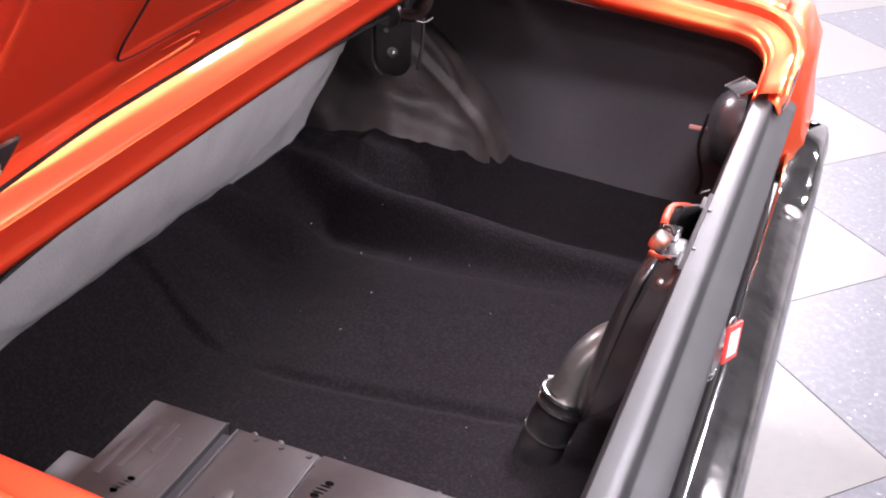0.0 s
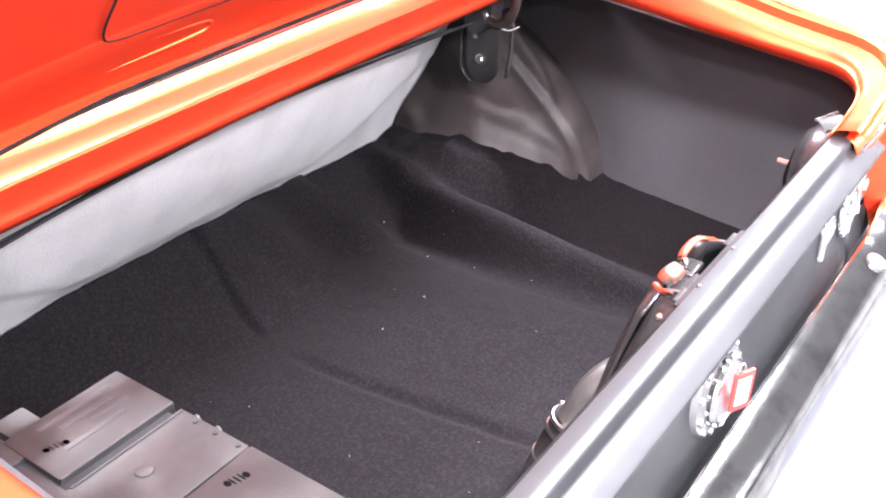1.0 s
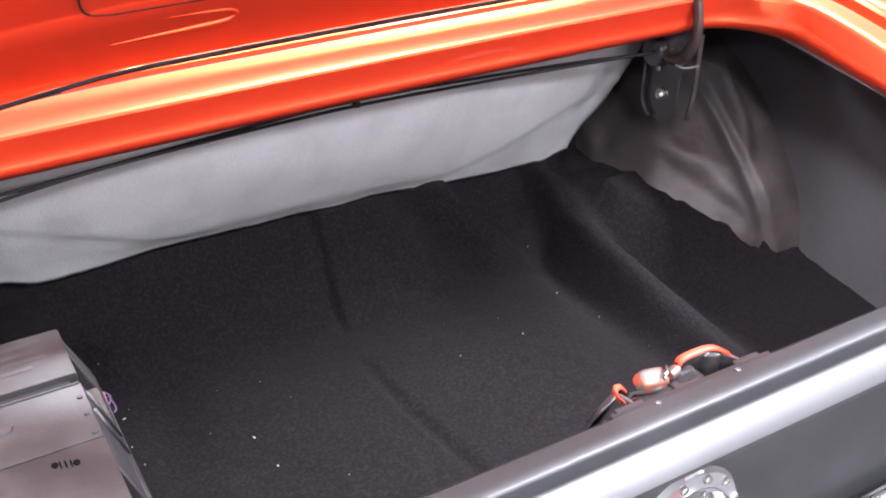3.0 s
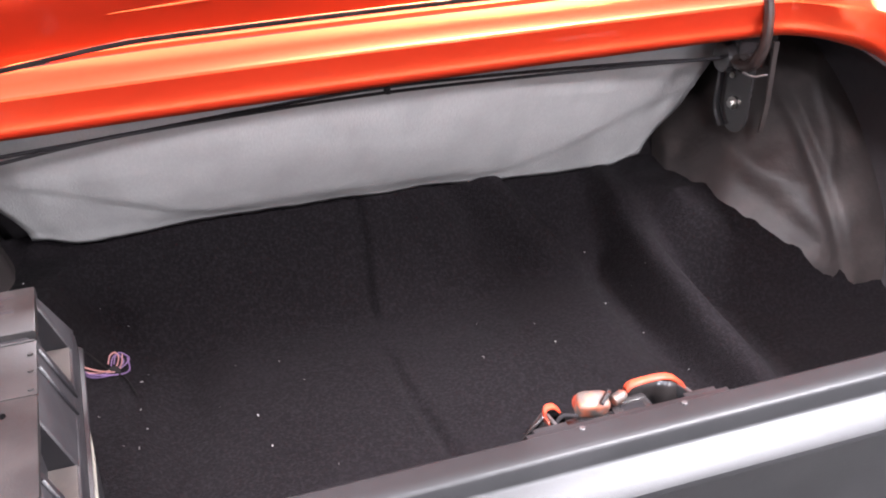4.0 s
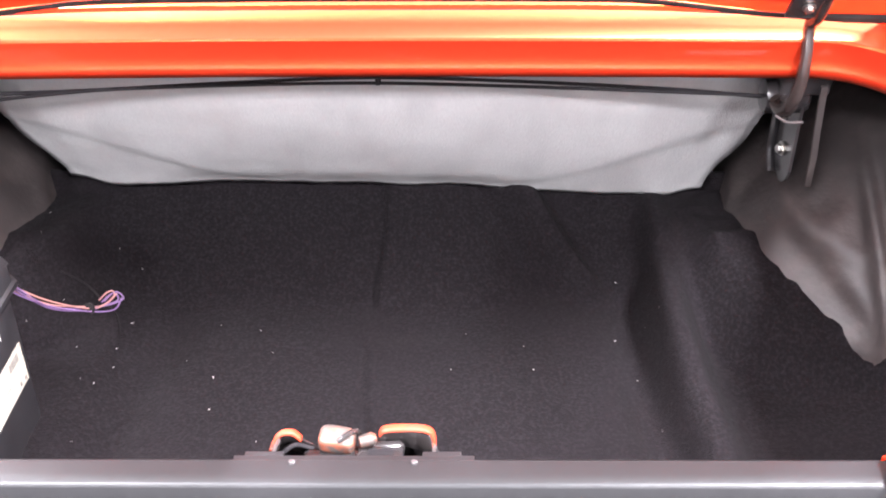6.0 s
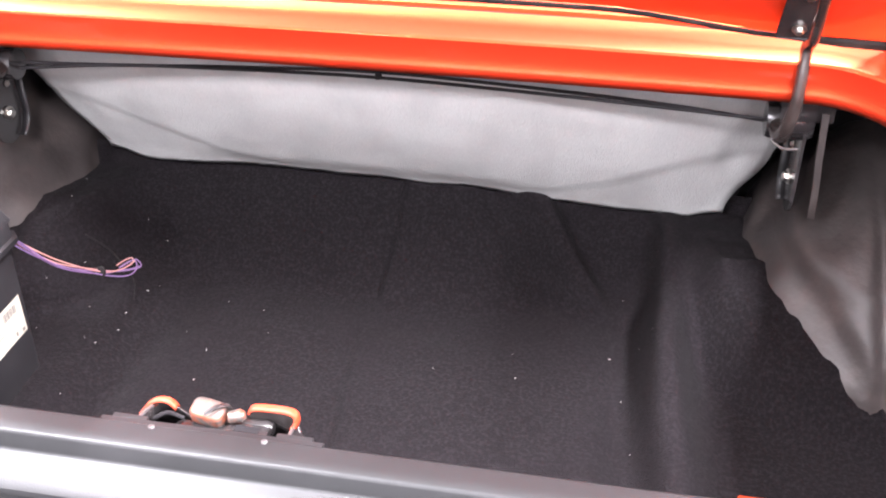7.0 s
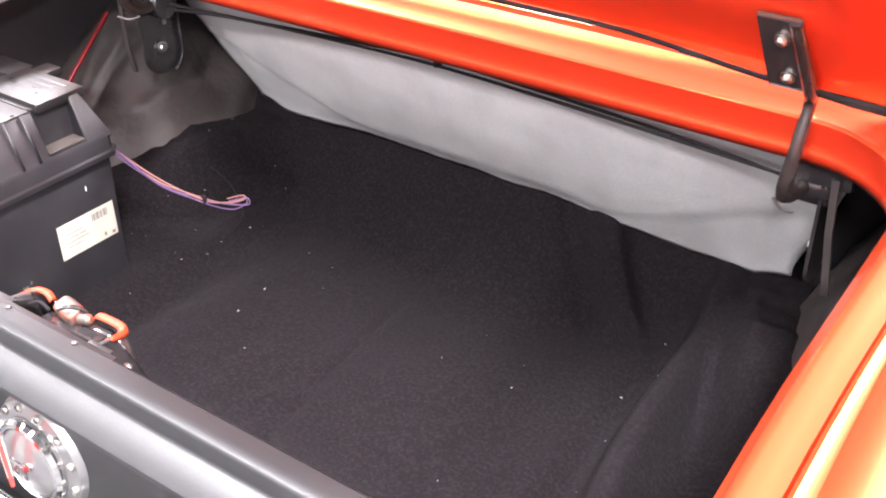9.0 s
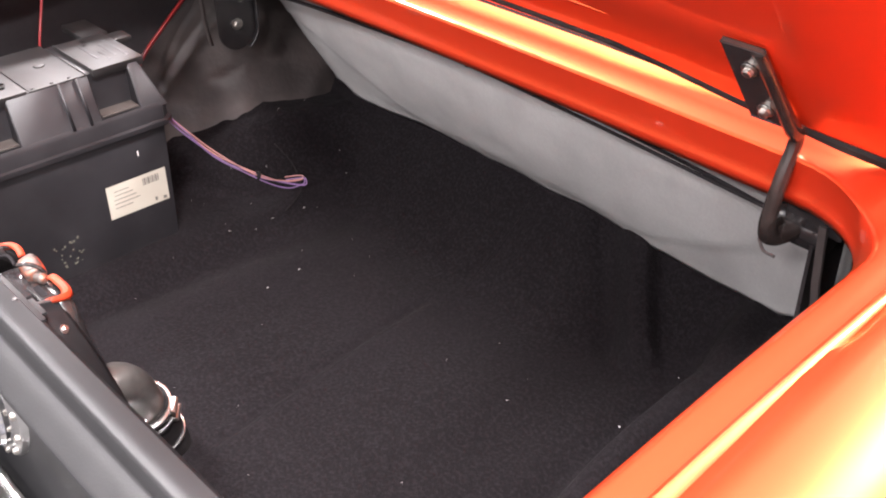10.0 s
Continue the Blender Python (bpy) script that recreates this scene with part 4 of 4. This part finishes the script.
# tail lamp housings inside the rear corners
def tail_lamp(sign):
    t = empty("tail_lamp_housing", (sign * 0.57, -0.60, 0.72))
    t.parent = car
    m = facing((sign * 0.568, -0.606, 0.708), (-0.1 * sign, 1, 0))
    part("housing", lathe(m, [(0.068, 0), (0.068, 0.010), (0.064, 0.026), (0.052, 0.042), (0.032, 0.052), (0.012, 0.055)], 32), GLOSS_BLACK, t)
    part("bracket", box(-0.026, 0.026, -0.017, 0.017, -0.0015, 0.0015, 0.001, m=facing((sign * 0.574, -0.594, 0.7775), (-0.15 * sign, 0.35, 0.93), 12 * sign)), BRIGHT, t, "bright metal bracket")
    part("bulb_tip", tube([(sign * 0.60, -0.545, 0.682), (sign * 0.607, -0.530, 0.679), (sign * 0.610, -0.518, 0.678)], 0.0045, 8), PINK, t)
    part("wire", tube(smooth_path([(sign * 0.575, -0.55, 0.72), (sign * 0.585, -0.54, 0.66), (sign * 0.62, -0.55, 0.58), (sign * 0.66, -0.54, 0.53)], 6), 0.003, 6), RUBBER, t)


tail_lamp(1)
tail_lamp(-1)


for x, z in ((0.598, 0.781), (0.243, 0.752)):
    part("edge_clip", tube([(x + 0.012, -0.606, z - 0.002), (x - 0.010, -0.598, z + 0.003)], 0.0013, 6), BRIGHT, car)

# ---- battery box ----
def battery_box():
    b = empty("battery_box", (-0.52, -0.37, 0.475))
    tagged(b, "black plastic battery box with dusty strapped lid", "battery box")
    x0, x1, y0, y1 = -0.612, -0.424, -0.545, -0.208
    part("base", box(x0, x1, y0, y1, 0.462, 0.705, 0.008, taper=0.965), PLASTIC, b)
    # lid: skirt, sloped shoulder, top
    lx0, lx1, ly0, ly1 = x0 - 0.008, x1 + 0.006, y0 - 0.008, y1 + 0.008

    def ring(inset, z, k=0.012):
        a, c, d, e = lx0 + inset, lx1 - inset, ly0 + inset, ly1 - inset
        return [(a + k, d, z), (c - k, d, z), (c, d + k, z), (c, e - k, z), (c - k, e, z), (a + k, e, z), (a, e - k, z), (a, d + k, z)]

    lid = part("lid", grid([ring(0, 0.682), ring(0, 0.709), ring(0.003, 0.716), ring(0.030, 0.7185), ring(0.034, 0.7765), ring(0.036, 0.778)], close=True, cap=True), PLASTIC, b)
    part("lid_rim", grid([ring(-0.0035, 0.680), ring(-0.0045, 0.683), ring(-0.0045, 0.688), ring(-0.0005, 0.690)], close=True, cap=False), PLASTIC, lid)
    tx0, tx1 = lx0 + 0.026, lx1 - 0.026
    # three raised fields on top
    part("raised_field", box(-0.571, tx1, -0.2975, -0.216, 0.770, 0.7838, 0.003), DUSTY, lid)
    part("raised_field", box(tx0, tx1, ly0 + 0.026, -0.394, 0.770, 0.7825, 0.003), DUSTY, lid)
    part("middle_field", box(tx0, tx1, -0.3915, -0.3070, 0.770, 0.7805, 0.002), DUSTY, lid)
    for y, z in ((-0.2965, 0.7840), (-0.3080, 0.7808)):
        part("ridge", tube([(-0.570, y, z), (tx1 - 0.002, y, z)], 0.0013, 8), DUSTY, lid)
    # strap tab at the far side
    part("strap_tab", box(-0.648, -0.567, -0.248, -0.206, 0.7715, 0.7825, 0.004), DUSTY, lid)
    part("strap_tab", box(-0.563, -0.529, -0.232, -0.187, 0.7715, 0.7828, 0.004), DUSTY, lid)
    # moulded lettering that cannot be read, and vents
    for i, (a, c) in enumerate(((0.020, 0.10), (0.030, 0.085), (0.02, 0.06), (0.035, 0.10))):
        yy = ly1 - 0.030 - 0.013 * i
        part("moulded_bar", box(tx1 - c, tx1 - a, yy - 0.003, yy + 0.003, 0.783, 0.7843, 0.0004), PLASTIC, lid)
    # vents are solid discs; the darkness inside the holes is in their colour
    for vx, vy, z in ((-0.546, -0.259, 0.7834), (-0.482, -0.414, 0.7824)):
        for k, (w, h) in enumerate(((0.0030, 0.0042), (0.0009, 0.0055), (0.0009, 0.0058), (0.0009, 0.0055), (0.0030, 0.0042))):
            x, y = vx - 0.0085 + 0.00425 * k, vy + 0.0026 - 0.0013 * k
            part("vent_slot", lathe(pose(x, y, z - 0.001) @ Matrix.Diagonal((w / h, 1, 1, 1)), [(h, 0), (h, 0.0012), (0.9 * h, 0.0014)], 14), VOID, lid)
    part("boss", lathe(pose(-0.520, -0.342, 0.7800), [(0.009, 0), (0.008, 0.0025), (0.004, 0.0035)], 16), DUSTY, lid)
    for yy in (-0.384, -0.356, -0.330):
        part("rivet", lathe(pose(tx1 - 0.006, yy, 0.7800), [(0.003, 0), (0.0025, 0.002)], 10), DUSTY, lid)
    # sloped shoulder blocks, with open pockets between them
    def block(name, xa, xb, ya, yb, ia, ib, ja, jb):
        foot = [(xa, ya), (xb, ya), (xb, yb), (xa, yb)]
        head = [(xa + ia, ya + ja), (xb - ib, ya + ja), (xb - ib, yb - jb), (xa + ia, yb - jb)]
        bm = grid([[(x, y, 0.7085) for x, y in foot], [(x, y, 0.7790) for x, y in head]], close=True, cap=True)
        bmesh.ops.bevel(bm, geom=list(bm.edges), offset=0.0018, segments=1, affect="EDGES")
        part(name, bm, PLASTIC, lid)

    pockets = (ly0 + 0.095, ly1 - 0.075)
    for right in (True, False):
        xa, xb = (lx1 - 0.044, lx1 - 0.0006) if right else (lx0 + 0.0006, lx0 + 0.044)
        ia, ib = (0.003, 0.0258) if right else (0.0258, 0.003)
        spans = ((ly0 + 0.0015, pockets[0] - 0.030, 0.026, 0.001), (pockets[0] + 0.030, pockets[1] - 0.030, 0.001, 0.001), (pockets[1] + 0.030, ly1 - 0.0015, 0.001, 0.026))
        for ya, yb, ja, jb in spans:
            block("shoulder_block", xa, xb, ya, yb, ia, ib, ja, jb)
        sx, way = (lx1, -1) if right else (lx0, 1)
        for yc in pockets:
            xs = sorted((sx + way * 0.005, sx + way * 0.030))
            part("pocket_floor", box(*xs, yc - 0.0285, yc + 0.0285, 0.7182, 0.7205), DUST, lid, "dust-covered pocket floor")
        for yc in (pockets[1] - 0.048, pockets[1] - 0.075, pockets[0] - 0.046):
            bm = grid([[(sx + way * d, yc + e, z) for d, z in ((0.002, 0.714), (0.0245, 0.7788))] for e in (-0.002, 0.002)])
            part("rib", bm, PLASTIC, lid, thick=0.0035, offset=0)
    block("end_block", lx0 + 0.0025, lx1 - 0.0025, ly1 - 0.044, ly1 - 0.0006, 0.0262, 0.0262, 0.003, 0.0258)
    block("end_block", lx0 + 0.0025, lx1 - 0.0025, ly0 + 0.0006, ly0 + 0.044, 0.0262, 0.0262, 0.0258, 0.003)
    # paper label on the side, with bars for its small print
    def side_slab(bm, ya, yb, za, zb, d):
        face = lambda z: x1 - (x1 - x0) * 0.0175 * (0.705 - z) / 0.243
        return add_grid(bm, [[(face(za) + e, ya, za), (face(za) + e, yb, za), (face(zb) + e, yb, zb), (face(zb) + e, ya, zb)] for e in (-0.001, d)], close=True, cap=True)

    part("label", side_slab(bmesh.new(), -0.322, -0.222, 0.551, 0.607, 0.0005), PAPER, b, "cream paper label with barcode and small print", smooth=False)
    bm, yy = bmesh.new(), -0.262
    for w in (0.0012, 0.0022, 0.001, 0.003, 0.0012, 0.002, 0.001, 0.0026, 0.0016):
        side_slab(bm, yy, yy + w, 0.589, 0.601, 0.0008)
        yy += w + 0.0014
    part("barcode", bm, INK, b, smooth=False)
    for k, (a, c) in enumerate(((-0.310, -0.286), (-0.310, -0.280), (-0.312, -0.275), (-0.312, -0.270), (-0.312, -0.283))):
        part("small_print", side_slab(bmesh.new(), a, c, 0.595 - 0.007 * k, 0.5962 - 0.007 * k, 0.0008), INK, b, smooth=False)
    part("small_print", side_slab(bmesh.new(), -0.246, -0.242, 0.556, 0.562, 0.0008), INK, b, smooth=False)
    part("small_print", side_slab(bmesh.new(), -0.232, -0.226, 0.554, 0.559, 0.0008), INK, b, smooth=False)
    # worn print low on the side
    rr, bm = random.Random(3), bmesh.new()
    for k in range(26):
        y, z = rr.uniform(-0.42, -0.375), rr.uniform(0.50, 0.545)
        side_slab(bm, y, y + rr.uniform(0.001, 0.004), z, z + rr.uniform(0.001, 0.004), 0.0003)
    part("worn_print", bm, BATTERY_PRINT, b, smooth=False)
    part("scuff", side_slab(bmesh.new(), -0.262, -0.2605, 0.640, 0.648, 0.0004), LINT, b, smooth=False)


battery_box()

# cables behind the battery box
cable = empty("battery_cable", (-0.62, -0.25, 0.70))
tagged(cable, "red battery cables rising behind the battery box", "cable")
part("thick_cable", tube(smooth_path([(-0.600, -0.155, 0.695), (-0.605, -0.134, 0.716), (-0.612, -0.093, 0.746), (-0.620, -0.048, 0.777), (-0.625, -0.021, 0.795)], 6), 0.0036, 10), RED_WIRE, cable)
part("thin_cable", tube(smooth_path([(-0.615, -0.302, 0.755), (-0.618, -0.295, 0.783), (-0.625, -0.283, 0.813), (-0.630, -0.272, 0.844)], 6), 0.0022, 8), RED_WIRE, cable)

harness = empty("wire_bundle", (-0.40, -0.06, 0.52))
tagged(harness, "purple and orange wires tied in a loop", "wires")
base_path = [(-0.446, -0.205, 0.690), (-0.437, -0.180, 0.655), (-0.420, -0.135, 0.595), (-0.397, -0.078, 0.545), (-0.388, -0.035, 0.520), (-0.383, 0.0, 0.508)]
for k, (mat, dx, dz) in enumerate(((PURPLE, 0.0, 0.0), (PURPLE, 0.004, 0.002), (PINK, -0.003, 0.004), (PURPLE, 0.006, -0.002), (PINK, 0.002, 0.006))):
    pts = [(x + dx * (1 + math.sin(i * 1.3 + k)), y, z + dz + 0.003 * math.sin(i * 2.1 + k)) for i, (x, y, z) in enumerate(base_path)]
    if k < 3:
        pts += [(-0.389 + dx, 0.010, 0.510 + dz), (-0.396 + dx, 0.004, 0.511 + dz), (-0.399 + dx, -0.02, 0.516 + dz)]
    part("wire", tube(smooth_path(pts, 6), 0.0010, 6), mat, harness)
part("cable_tie", lathe(facing((-0.394, -0.078, 0.548), (0.15, 0.8, -0.45)), [(0.0085, -0.002), (0.0085, 0.002)], 12), RUBBER, harness)
part("black_cord", tube(smooth_path([(x, y, carpet_height(x, y) + 0.003) for x, y in ((-0.455, 0.0), (-0.43, 0.016), (-0.405, 0.012), (-0.385, -0.01), (-0.372, -0.045))], 6), 0.0012, 6), RUBBER, harness)

# rear wheels under the body
def wheel(sign):
    w = empty("wheel", (sign * 0.70, 0.42, 0.32))
    w.parent = car
    m = facing((sign * 0.62, 0.42, 0.32), (sign, 0, 0))
    part("tyre", lathe(m, [(0.20, 0), (0.29, 0.0), (0.315, 0.02), (0.32, 0.05), (0.32, 0.13), (0.315, 0.16), (0.29, 0.18), (0.20, 0.18)], 40), RUBBER, w)
    part("rim", lathe(m, [(0.199, 0.01), (0.199, 0.17), (0.18, 0.17), (0.17, 0.12), (0.05, 0.13), (0.02, 0.14)], 32), BRUSHED, w)


wheel(1)
wheel(-1)

# ---- floor tiles ----
TILE = 0.556
turn = radians(46.1)
tile_mesh = {}
for key, mat in (("light", TILE_LIGHT), ("dark", TILE_DARK)):
    bm = bmesh.new()
    add_box(bm, -TILE / 2 + 0.001, TILE / 2 - 0.001, -TILE / 2 + 0.001, TILE / 2 - 0.001, -0.006, 0.0, 0.001)
    me = bpy.data.meshes.new("tile")
    bm.to_mesh(me)
    bm.free()
    me.materials.append(mat)
    tile_mesh[key] = me
ca, sa = math.cos(turn), math.sin(turn)
TILE_OA, TILE_OB = -2.873, 1.981
for i in range(-30, 31):
    for j in range(-30, 31):
        # along: steps in the first tile direction, across: in the second
        u, v = TILE_OB - (i + 0.5) * TILE, TILE_OA + (j + 0.5) * TILE
        x, y = u * ca - v * sa, u * sa + v * ca
        if not (-2.5 < x < 5.8 and -5.5 < y < 4.0):
            continue
        ob = new("tile", tile_mesh["light" if (i + j) % 2 == 0 else "dark"])
        ob.location = (x, y, 0)
        ob.rotation_euler = (0, 0, turn)
        ob.parent = floor
